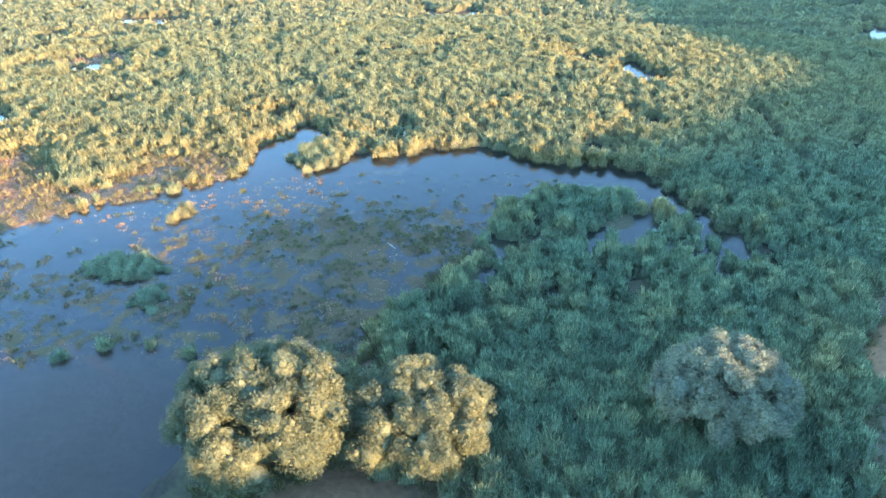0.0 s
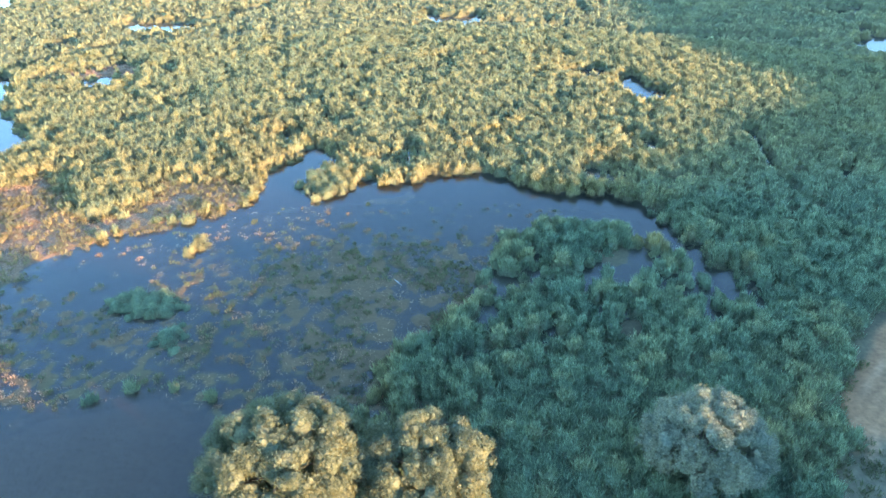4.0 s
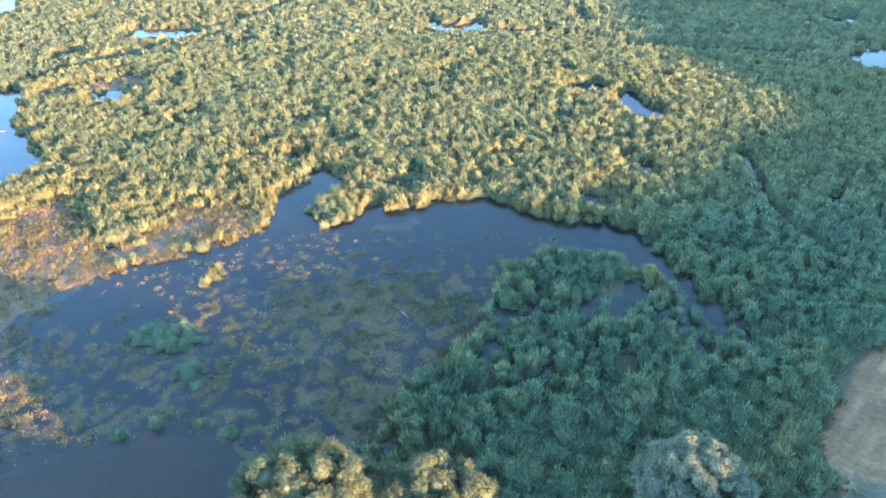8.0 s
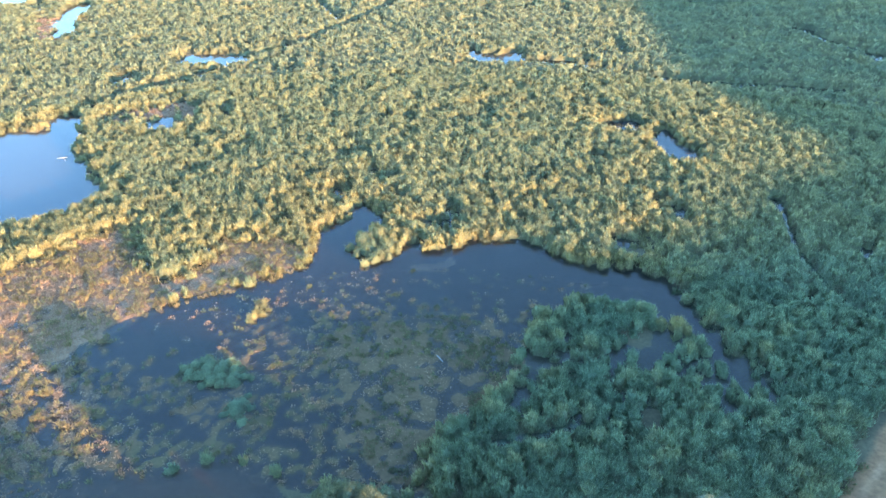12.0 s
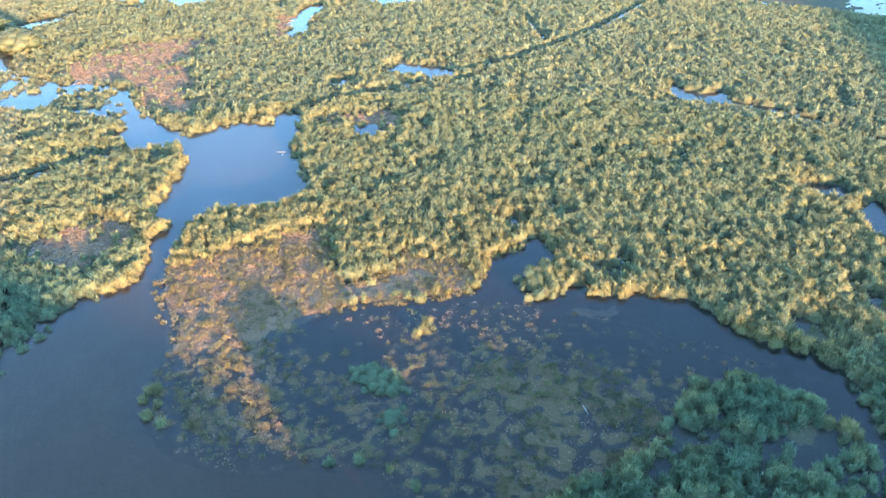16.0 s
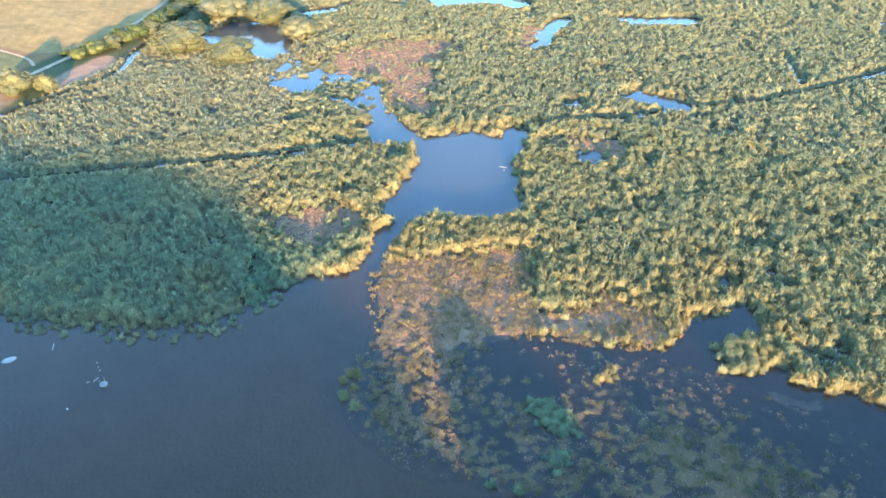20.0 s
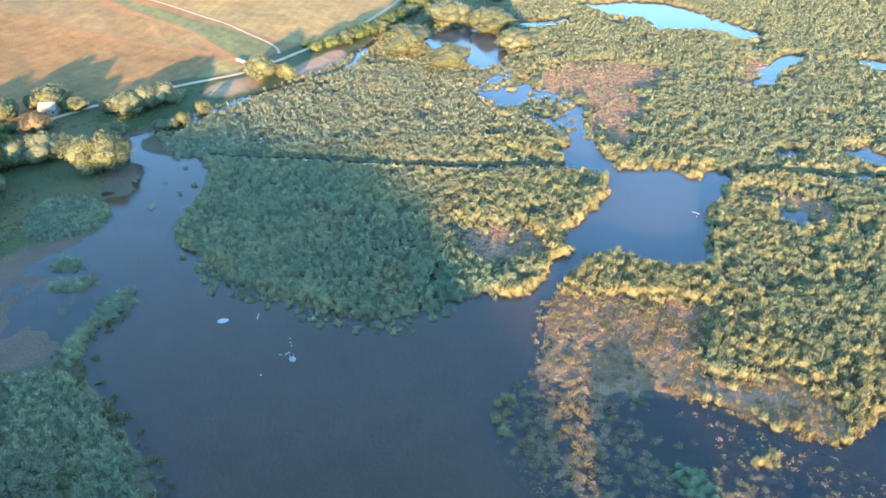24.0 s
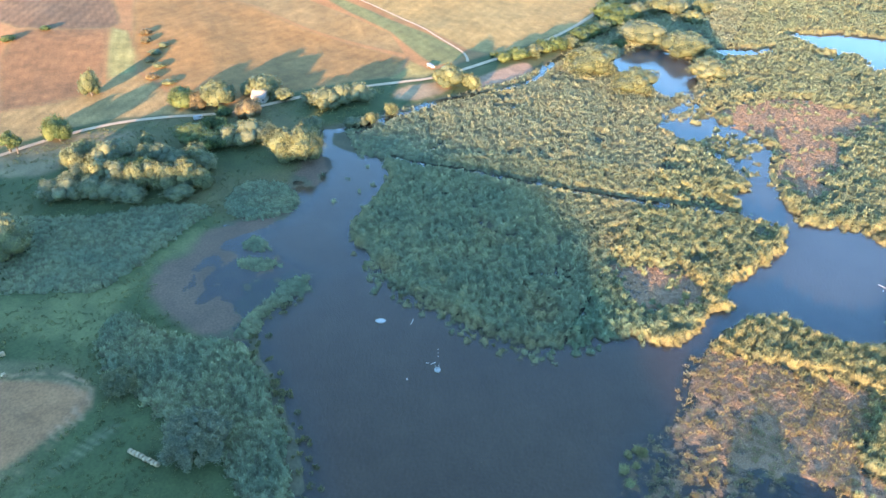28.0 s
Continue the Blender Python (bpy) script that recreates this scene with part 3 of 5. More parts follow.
def paint(me, col):
    a = me.color_attributes.new("tone", "FLOAT_COLOR", "POINT")
    a.data.foreach_set("color", np.hstack([col, np.ones((len(col), 1))]).astype(np.float32).ravel())


me = mesh_from("ground", np.stack([X, Y, Z], 1), sheet_faces(len(gx), len(gy)), MAT_GROUND, True)
paint(me, ground_tone(X, Y, Z, zone))
tagged(new("ground", me), "marsh mud, meadow and ploughed hillside soil", "ground", kind="structure")

wx, wy = np.meshgrid(np.linspace(-440, 430, 146), np.linspace(-60, 640, 118))
wx, wy = wx.ravel(), wy.ravel()
me = mesh_from("water", np.stack([wx, wy, wx * 0], 1), sheet_faces(146, 118), MAT_WATER)
turbid = step(6, -8, np.minimum(inside_dist(wx, wy, OPEN_WATER[0]), inside_dist(wx, wy, OPEN_WATER[1]))) * step(-112, -104, -wy)
milky = step(4, -3, np.minimum.reduce([inside_dist(wx, wy, p) for p in OPEN_WATER[2:4] + OPEN_WATER[5:]])) * (1 - turbid)
clarity = me.attributes.new("clarity", "FLOAT", "POINT")
clarity.data.foreach_set("value", (0.86 - 0.44 * turbid - 0.22 * milky).astype(np.float32))
# pale blue of the ponds, spread thinly over clear shallows as painted sky reflection
me.attributes.new("sky_milk", "FLOAT", "POINT").data.foreach_set("value", np.maximum(milky, 0.3 * (1 - turbid)).astype(np.float32))
tagged(new("water", me), "still murky marsh water mirroring a blue sky", "water", kind="structure")

# the wooded ridge to the south-east, whose shadow lies over the near marsh: crest height along its length
RIDGE = np.array([(-395, 207), (-255, 203), (-194, 244), (-170, 264), (-112, 284), (-87, 272), (-63, 267), (-46, 257), (-36, 243), (-24, 226), (-14, 204),
                  (-8, 185), (-3, 170), (2, 157), (8, 145), (12, 131), (16, 120), (18, 109), (22, 96), (27, 88), (31, 70), (36, 56), (44, 60), (50, 94),
                  (56, 99), (62, 100), (70, 100), (80, 100), (95, 100), (119, 90), (136, 78), (162, 73), (201, 63), (218, 70), (229, 91), (248, 127), (294, 157),
                  (365, 225), (531, 329)], float)
RIDGE_AT = -220.0


def ridge_place(s, d):
    return s * SHADE_Y + d * SHADE_X, -s * SHADE_X + d * SHADE_Y


def crest(s):
    return (np.interp(s, RIDGE[:, 0], RIDGE[:, 1]) - RIDGE_AT) * SUN_TAN


rs, rd = np.meshgrid(lines((-420, -60, 8), (-60, 90, 3), (90, 521, 8)), np.linspace(-120, 120, 25))
rx, ry = ridge_place(rs.ravel(), rd.ravel() + RIDGE_AT)
rz = crest(rs.ravel()) * np.exp(-(rd.ravel() / 55) ** 2) + 0.6 * (fbm(rx, ry, 9, 91) - 0.5) - 1.0
ns = rs.shape[1]
me = mesh_from("hillside", np.stack([rx, ry, rz], 1), sheet_faces(ns, 25), MAT_GROUND, True)
paint(me, blend(np.tile(np.array((0.09, 0.11, 0.04)), (len(rx), 1)), fbm(rx, ry, 30, 5), (0.2, 0.17, 0.08)))
tagged(new("hillside", me), "grassy hillside that shades the marsh", "hill", kind="structure")


def ribbon(name, line, width, mat, lift, label, category):
    """A strip that lies on the ground along a line."""
    line = np.asarray(line)
    seg = np.linalg.norm(np.diff(line, axis=0), axis=1)
    at = np.concatenate([[0], np.cumsum(seg)])
    t = np.arange(0, at[-1], 2.0)
    px, py = np.interp(t, at, line[:, 0]), np.interp(t, at, line[:, 1])
    tx, ty = np.gradient(px), np.gradient(py)
    ln = np.hypot(tx, ty) + 1e-9
    nx_, ny_ = -ty / ln, tx / ln
    rows = []
    for k in (-1, -0.5, 0, 0.5, 1):
        w = width * 0.5 * k * (1 + 0.25 * (vnoise(t, t * 0 + k * 9, 7, 3) - 0.5) * abs(k))
        ax, ay = px + nx_ * w, py + ny_ * w
        rows.append(np.stack([ax, ay, ground_height(ax, ay)[0] + lift - 0.05 * abs(k)], 1))
    v = np.concatenate(rows)
    return tagged(new(name, mesh_from(name, v, sheet_faces(len(t), 5), mat, True)), label, category, kind="structure")


ribbon("road", ROAD, 2.7, MAT_ROAD, 0.3, "pale gravel farm road along the marsh", "road")
ribbon("track", rounded([(-470, 62), (-441, 80), (-398, 105), (-376, 113), (-357, 121), (-345, 118)], False), 1.5, MAT_ROAD, 0.2, "pale dirt track between two fields", "track")

# ---- reeds: blades in tufts, tufts in stands ----
def tuft(rng, blades, radius, height, width, lean=0.5):
    """Template of one tuft: blades that fan out of the ground; returns blades x 4 x 3."""
    a = rng.uniform(0, 2 * np.pi, blades)
    r = radius * 0.75 * np.sqrt(rng.uniform(0, 1, blades))
    h = height * (1.05 - 0.5 * (r / radius) ** 2) * rng.uniform(0.6, 1.1, blades)
    b = a + rng.normal(0, 0.6, blades)
    out = np.stack([np.cos(b), np.sin(b), b * 0], 1) * (h * lean * rng.uniform(0.3, 1.3, blades))[:, None]
    base = np.stack([r * np.cos(a), r * np.sin(a), r * 0 - 0.05], 1)
    up = np.array((0, 0, 1.0)) * h[:, None]
    mid, tip = base + out * 0.35 + up * 0.6, base + out + up * 0.9
    side = np.cross(tip - base, rng.normal(0, 1, (blades, 3)))
    side *= (width * rng.uniform(0.6, 1.4, blades) / (np.linalg.norm(side, axis=1) + 1e-9))[:, None]
    return np.stack([base, mid + side, tip, mid - side], 1)


def stand(name, pts, scale, mat, rng, blades, radius, height, width, lean, label, category, tilt=0.12):
    """One object of many tufts at the places pts (n x 3)."""
    if not len(pts):
        return None
    chunks = []
    kinds = 9
    pick = rng.integers(0, kinds, len(pts))
    for k in range(kinds):
        t = tuft(rng, blades, radius, height, width, lean)
        p, s = pts[pick == k], scale[pick == k]
        if not len(p):
            continue
        th = rng.uniform(0, 2 * np.pi, len(p))
        c, sn = np.cos(th), np.sin(th)
        x, y, z = t[None, ..., 0], t[None, ..., 1], t[None, ..., 2]
        wide = (s * rng.uniform(0.85, 1.15, len(p)))[:, None, None]
        q = np.stack([(c[:, None, None] * x - sn[:, None, None] * y) * wide, (sn[:, None, None] * x + c[:, None, None] * y) * wide, z * s[:, None, None]], -1)
        q[..., 0] -= q[..., 2] * tilt * 0.7
        q[..., 1] += q[..., 2] * tilt * 0.7
        q += p[:, None, None, :]
        chunks.append(q.reshape(-1, 3))
    v = np.concatenate(chunks)
    f = np.arange(len(v)).reshape(-1, 4)
    return tagged(new(name, mesh_from(name, v, f, mat)), label, category, kind="stuff")


def scatter(rng, box, spacing):
    x0, x1, y0, y1 = box
    a, b = np.meshgrid(np.arange(x0, x1, spacing), np.arange(y0, y1, spacing * 0.87))
    a = a + (np.arange(a.shape[0]) % 2)[:, None] * spacing * 0.5
    x, y = a.ravel(), b.ravel()
    return x + rng.normal(0, 0.24, len(x)) * spacing, y + rng.normal(0, 0.24, len(y)) * spacing


def in_sight(x, y, lo, hi):
    """Ground between two distances from the drone's mast, in the sector that it turns through."""
    r, az = np.hypot(x, y), np.degrees(np.arctan2(-x, y))
    return (r >= lo) & (r < np.where(az < 8, np.minimum(hi, 430), hi)) & (az > np.where(r < 135, -52, -40)) & (az < 109)


EAST_LOOSE = rounded([(8, 96), (22, 112), (44, 112), (60, 104), (58, 88), (40, 82), (22, 84)])
NORTH_LOOSE = rounded([(-110, 190), (-60, 180), (0, 165), (60, 175), (80, 200), (40, 240), (-40, 250), (-100, 235)])
WEST_REEDS = rounded([(-96, -14), (-118, -20), (-124, -30), (-138, -36), (-148, -46), (-158, -50), (-172, -52), (-180, -44), (-170, -38), (-164, -32),
                      (-158, -18), (-152, -11), (-140, -8), (-118, -6), (-98, -5)])
WEST_REEDS_FAR = [rounded(p) for p in ([(-224, -14), (-218, 4), (-228, 13), (-242, 10), (-248, -4), (-240, -14)],
                                       [(-190, -54), (-196, -66), (-198, -90), (-200, -118), (-250, -112), (-246, -84), (-238, -60), (-240, -34), (-232, -16), (-226, -22), (-208, -38)],
                                       [(-207, -10), (-208, -4), (-203, 2), (-199, -2), (-201, -7)], [(-196, -13), (-197, -7), (-192, 1), (-189, 0), (-190, -8)],
                                       [(-158, -10), (-166, -5), (-171, 1), (-175, 9), (-183, 9), (-181, 2), (-174, -4), (-166, -12), (-160, -16)])]
GREEN_CLUMPS = [rounded(p) for p in ([(-56, 90), (-52, 96), (-46, 95), (-42, 90), (-46, 86)], [(-46, 84), (-41, 85), (-40, 79), (-44, 79)])]


rng = np.random.default_rng(7)
GREEN, STRAW, LITTER_SHADE = np.array((0.192, 0.260, 0.163)), np.array((0.308, 0.272, 0.127)), (0.135, 0.108, 0.07)


EAST_DENSE = rounded([(-4, 60), (8, 73), (20, 78), (36, 82), (50, 88), (70, 100), (95, 125), (110, 125), (62, 80), (40, 44), (0, 44)])


def reed_top(x, y, edge_of, cell=2.3, tall=2.35, floor_=0.28):
    """Canopy of a stand, clump by clump: a clump stands or is missing as its middle lies in the stand or off its edge."""
    best, bx, by, own, luck, cx, cy, key = clumps(x, y, cell)
    _, first, back = np.unique(key, return_index=True, return_inverse=True)
    p, rim, base = [v[back] for v in edge_of(cx[first], cy[first])]
    alive = (luck < p).astype(float)
    full = step(0.70, 0.93, p)
    reach = (0.38 + 0.12 * own + 0.10 * full) * cell
    dome = np.sqrt(np.maximum(0, 1 - best / reach ** 2))
    low = np.maximum(floor_, 0.66 * step(5, -6, inside_dist(x, y, EAST_DENSE))) * full
    size = (0.66 + 0.22 * fbm(x, y, 18, 111) + 0.36 * own) * (0.52 + 0.48 * full)
    body = low + (1 - low) * dome ** 0.75
    m = alive * step(0.0, 0.25, body)
    return tall * size * body * m, m, dome, bx, by, own, rim, base, p


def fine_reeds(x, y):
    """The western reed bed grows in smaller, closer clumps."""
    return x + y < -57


def straw_sun_tone(x, y, rim, far, own, p):
    """Green inside the stands; straw-yellow here and there along the open water and round the dead mat. Sunlight and
    haze are painted in by stand.
    """
    broken = step(0.40, 0.62, fbm(x, y, 9, 125))
    s = 0.42 * step(4.0, 0.5, rim) * broken + 0.40 * step(0.55, 0.8, fbm(x, y, 12, 121)) + 0.28 * step(0.86, 0.97, own)
    mat = inside_dist(x, y, MATS[0], 40)
    s = s + (0.25 + 0.45 * broken) * step(20, 2, mat) * step(0.15, 0.6, own + 0.4 * broken)
    s = np.clip(s, 0, 0.85) * step(420, 90, far) * (rim < 90)
    # sun warmth put into the turning northern stands; the fresh eastern ones stay green
    s = np.clip(s + 0.56 * step(112, 150, y + 0.25 * np.abs(x + 30) - 0.45 * np.maximum(x - 10, 0)) * (1 - 0.6 * fine_reeds(x, y)), 0, 0.9)
    # western reeds made paler and redder; the lift is haze put into their colour
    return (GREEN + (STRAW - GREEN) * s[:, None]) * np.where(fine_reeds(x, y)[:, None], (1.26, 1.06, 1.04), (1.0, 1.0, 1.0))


def reed_object(name, x0, x1, y0, y1, res, edge_of, keep, density, blade, label, cell=2.3, tall=2.35, cut=None, floor_=0.28):
    """A stand of reeds: lumpy leaf clumps and pointed blades that fan out of them."""
    ax, ay = np.arange(x0, x1, res), np.arange(y0, y1, res)
    gx_, gy_ = np.meshgrid(ax, ay)
    x, y = gx_.ravel() + rng.uniform(-0.32, 0.32, gx_.size) * res, gy_.ravel() + rng.uniform(-0.32, 0.32, gx_.size) * res
    live = keep(x, y)
    q = sheet_faces(len(ax), len(ay))
    q = q[live[q].all(1)]
    x, y, order = x[live], y[live], np.cumsum(live) - 1
    z, m, dome, bx, by, own, rim, base, p = reed_top(x, y, edge_of, cell, tall, floor_)
    if cut is not None:
        c = cut(x, y)
        z, m = z * c, m * c
    base = np.clip(base, -0.15, 0.6)
    z = np.where(m > 0.02, z * (1 + rng.uniform(-1, 1, z.size) * np.where(p < 0.9, 0.2, 0.1)) + base - 0.02, np.minimum(base, 0) - 0.25)
    q = order[q]
    q = q[(m[q] > 0.02).any(1)]
    used = np.unique(q)
    index = np.zeros(x.size, np.int64)
    index[used] = np.arange(len(used))
    v = np.stack([x, y, z], 1)[used]
    tone = straw_sun_tone(x[used], y[used], rim[used], np.hypot(x[used], y[used]), own[used], p[used])
    tone = tone * (0.76 + 0.46 * own[used])[:, None]
    # dead leaves and litter in the gaps, with the shade between clumps painted in
    tone = blend(tone, 0.6 * step(0.45, 0.1, dome[used]), LITTER_SHADE)
    # blades, rooted in the canopy
    n = int(density * res * res * len(x))
    k = rng.integers(0, len(x), n)
    k = k[(m[k] > 0.08) & (rng.uniform(0, 1, n) < 0.30 + 0.7 * dome[k])]
    n = len(k)
    px, py = x[k] + rng.uniform(-0.55, 0.55, n) * res, y[k] + rng.uniform(-0.55, 0.55, n) * res
    ln = blade[0] * rng.uniform(0.6, 1.35, n)
    out = np.stack([bx[k] * 0.8 / cell + rng.normal(0, 0.2, n) - 0.08, by[k] * 0.8 / cell + rng.normal(0, 0.2, n) + 0.08, np.ones(n)], 1)
    out /= np.linalg.norm(out, axis=1)[:, None]
    foot = np.stack([px, py, z[k] - 0.4 * ln], 1)
    tip = foot + out * ln[:, None]
    a = rng.uniform(0, np.pi, n)
    side = np.stack([np.cos(a), np.sin(a), rng.normal(0, 0.25, n)], 1) * (blade[1] * rng.uniform(0.6, 1.3, n))[:, None]
    bl = np.stack([foot - side, foot + side, tip], 1).reshape(-1, 3)
    btone = straw_sun_tone(px, py, rim[k], np.hypot(px, py), own[k], p[k])
    btone = np.repeat(btone * ((0.86 + 0.36 * own[k]) * (1 + rng.uniform(-1, 1, n) * blade[2]))[:, None], 3, 0)
    q = index[q]
    verts = np.concatenate([v, bl])
    faces = np.concatenate([q[:, (0, 1, 2)], q[:, (0, 2, 3)], len(v) + np.arange(3 * n).reshape(-1, 3)])
    me = mesh_from(name, verts, faces, MAT_REED, True)
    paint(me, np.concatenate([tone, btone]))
    return tagged(new(name, me), label, "reeds", kind="stuff")


def main_edge(x, y):
    """Chance that a clump stands at a place, its distance from open water, the ground there."""
    h, q = ground_height(x, y)
    far = step(150, 280, np.hypot(x, y)) * (1 - 0.9 * (x < -185) * (y < 62))
    west = step(-112, -122, x) * step(20, 26, y) * step(100, 80, y) * step(-188, -176, x)
    p = step(-2.0 - 2.0 * far - 8 * west, 1.2 + 2 * west, q["open"]) ** (1.0 + far * (1 - west))
    p = np.maximum(p, 0.8 * far * step(0.46, 0.56, fbm(x, y, 9, 131)) * (x > -276) * (x < -186) * (y < 300) * (q["open"] > -14))
    p = p * np.maximum(step(-4.5, 0.5, q["flats"]) ** 1.6, 0.06 * step(-22, -12, x) * step(94, 102, y))
    p = p * step(-4.0, 1.0, q["marsh"])
    p = p * np.maximum(step(-6.0, 4.5, q["mat"]), np.where(np.hypot(x, y) > 150, 0.14, 0.03))
    p = np.where(inside_dist(x, y, EAST_LOOSE) < 0, p * (0.50 + 0.6 * step(0.32, 0.66, fbm(x, y, 7, 101, 2))), p)
    p = np.where(inside_dist(x, y, NORTH_LOOSE) < 0, p * (0.8 + 0.4 * step(0.22, 0.45, fbm(x, y, 6, 103, 2))), p)
    p = p * (0.55 + 0.42 * step(0.16, 0.34, fbm(x, y, 8, 107, 2)))
    p = np.where((inside_dist(x, y, EAST_DENSE) < -2) & (q["dry"] > -3), 1.0, p) * (inside_dist(x, y, LAND_PATCHES[3][0], 20) > 1.6)
    p = p * ~((x < -25) & (x > -45) & (y < 67))
    p = np.where((q["mat"] < 6) & (x > -118) & (y < 106), 0.0, p)
    p = p * np.maximum(np.where(y > 112, step(-15.0, 3.0, inside_dist(x, y, MATS[0], 20)) ** 1.2, step(-3.5, 2.5, inside_dist(x, y, MATS[0], 20))), 0.03) * (inside_dist(x, y, LAND_PATCHES[3][0], 20) > 1.6)
    shore = np.where(x > 0, 4.0, -0.3)
    p = p * (q["dry"] + shore > 0.4) * (q["mud"] > 0.3)
    rim = np.minimum(q["open"], q["flats"] + 1.0)
    return p, rim, h


def ditch_cut(x, y):
    d = np.full(x.shape, 1e3)
    for line, w in DITCHES:
        d = np.minimum(d, trail_dist(x, y, line) - w * 0.5)
    return step(0.0, 1.1, d - 0.9 * step(150, 200, np.hypot(x, y)) + 0.5 + 1.0 * (vnoise(x, y, 2.4, 66) - 0.5))


GREEN_REEDS = "dense green reed bed standing in shallow water"
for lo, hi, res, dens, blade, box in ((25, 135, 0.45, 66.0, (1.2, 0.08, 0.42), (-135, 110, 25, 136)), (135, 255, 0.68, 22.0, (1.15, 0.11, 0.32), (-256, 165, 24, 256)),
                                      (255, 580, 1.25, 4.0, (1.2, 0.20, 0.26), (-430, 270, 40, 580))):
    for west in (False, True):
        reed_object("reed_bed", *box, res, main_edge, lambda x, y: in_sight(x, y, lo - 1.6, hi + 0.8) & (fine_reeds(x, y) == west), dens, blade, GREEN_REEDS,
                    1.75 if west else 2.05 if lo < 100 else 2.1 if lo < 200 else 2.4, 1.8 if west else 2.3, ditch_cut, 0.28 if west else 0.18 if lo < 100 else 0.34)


def shape_edge(shapes):
    def edge(x, y):
        h, q = ground_height(x, y)
        d = np.minimum.reduce([inside_dist(x, y, p) for p in shapes]) + 2.5 * (fbm(x, y, 5, 44) - 0.5)
        return step(-1.5, 1.0, np.minimum(-d, q["open"] + 2.5)), np.full(x.shape, 99.0), h
    return edge


def tussocks(name, spacing, box, keep, mat, blades, radius, height, width, label, category, smin=0.6, smax=1.3, lean=0.6):
    """Tufts at those places of a scatter that keep(x, y, h, masks, chance) chooses."""
    x, y = scatter(rng, box, spacing)
    h, q = ground_height(x, y)
    k = keep(x, y, h, q, rng.uniform(0, 1, len(x)))
    p = np.stack([x[k], y[k], np.maximum(h[k], -0.12)], 1)
    return stand(name, p, rng.uniform(smin, smax, len(p)), mat, rng, blades, radius, height, width, lean, label, category)


LAKE_BOX = (-120, 50, 55, 145)
tussocks("dead_reed_mat", 1.5, (-260, -80, 90, 340), lambda x, y, h, q, u: (q["mat"] < 0.3) & (h > -0.05), MAT_DEAD, 24, 1.0, 0.5, 0.055,
         "pinkish dead reed patch among green reeds", "reeds")
tussocks("mat_tufts", 1.15, (-125, -35, 60, 150), lambda x, y, h, q, u: (q["mat"] < 2.5) & (q["open"] > -3) & (u < 0.45 + 0.4 * step(104, 116, y + 0.3 * (x + 60))) & (fbm(x, y, 4, 23) > 0.36), MAT_DRY, 30, 0.6, 0.95, 0.04,
         "straw-yellow reed tufts over the dead mat", "reeds", 0.5, 1.4)
tussocks("dead_tussocks", 0.8, LAKE_BOX, lambda x, y, h, q, u: (q["flats"] < 0) & (q["marsh"] > 0) & (h > -0.14) & (u < 0.30) & (fbm(x, y, 9, 7) > 0.46), MAT_DEAD, 16, 0.42, 0.5, 0.05,
         "tan dead sedge tussocks rising from the shallows", "sedge")
tussocks("marsh_tufts", 0.9, LAKE_BOX, lambda x, y, h, q, u: (q["marsh"] < 0) & (u < 0.42 + 0.45 * step(-14, 2, x)) & (fbm(x, y, 5, 17) > 0.42), MAT_SEDGE, 26, 0.55, 0.6, 0.05,
         "low olive sedge tufts on brown marsh", "sedge")
tussocks("flat_tufts", 1.2, LAKE_BOX, lambda x, y, h, q, u: (q["flats"] < 0) & (q["marsh"] > 0) & (h > -0.15) & (u < 0.26) & (fbm(x, y, 6, 27) > 0.45), MAT_SEDGE, 26, 0.55, 0.7, 0.05,
         "green sedge tufts scattered over the shallows", "sedge")
reed_object("reed_bed", -185, -94, -55, -2, 0.6, shape_edge([WEST_REEDS]), lambda x, y: x < 0, 26.0, (1.0, 0.11, 0.4), "dense green reeds between lake and meadow", 1.5, 1.7, None, 0.6)
reed_object("reed_bed", -250, -156, -112, 16, 0.75, shape_edge(WEST_REEDS_FAR), lambda x, y: x < 0, 12.0, (1.0, 0.13, 0.4), "green reeds along the muddy western shore", 1.5, 1.4, None, 0.6)
reed_object("reed_islet", -34, -16, 122, 148, 0.45, lambda x, y: (step(-1.5, 1.0, 4.6 - np.hypot((x + 25) * 0.9, (y - 135) * 0.62) + 2.4 * (fbm(x, y, 4, 9) - 0.5)), np.full(x.shape, 1.5), x * 0),
            lambda x, y: x < 0, 45.0, (1.1, 0.05, 0.4), "small reed islet off the reed bed's edge", 1.9, 2.0)
reed_object("green_clumps", -60, -35, 75, 100, 0.4, shape_edge(GREEN_CLUMPS), lambda x, y: x < 0, 26.0, (1.0, 0.04, 0.3), "bright green bulrush clumps in the shallows", 1.6, 1.5)
reed_object("straw_clump", -52, -38, 100, 118, 0.4, lambda x, y: (step(-1.0, 1.4, 1.9 - np.hypot((x + 46) * 1.2, (y - 109) * 0.6) + 1.8 * (fbm(x, y, 2, 9) - 0.5)), np.full(x.shape, 0.5), x * 0),
            lambda x, y: x < 0, 50.0, (1.1, 0.05, 0.4), "golden reed clump standing alone in the water", 1.2, 1.3)
tussocks("bank_weeds", 1.8, (-170, -90, -14, 8), lambda x, y, h, q, u: (q["open"] > -2.2) & (q["open"] < 4) & (u < 0.4), MAT_SEDGE, 44, 0.8, 1.0, 0.09,
         "straggling green weeds along the lake's edge", "sedge")
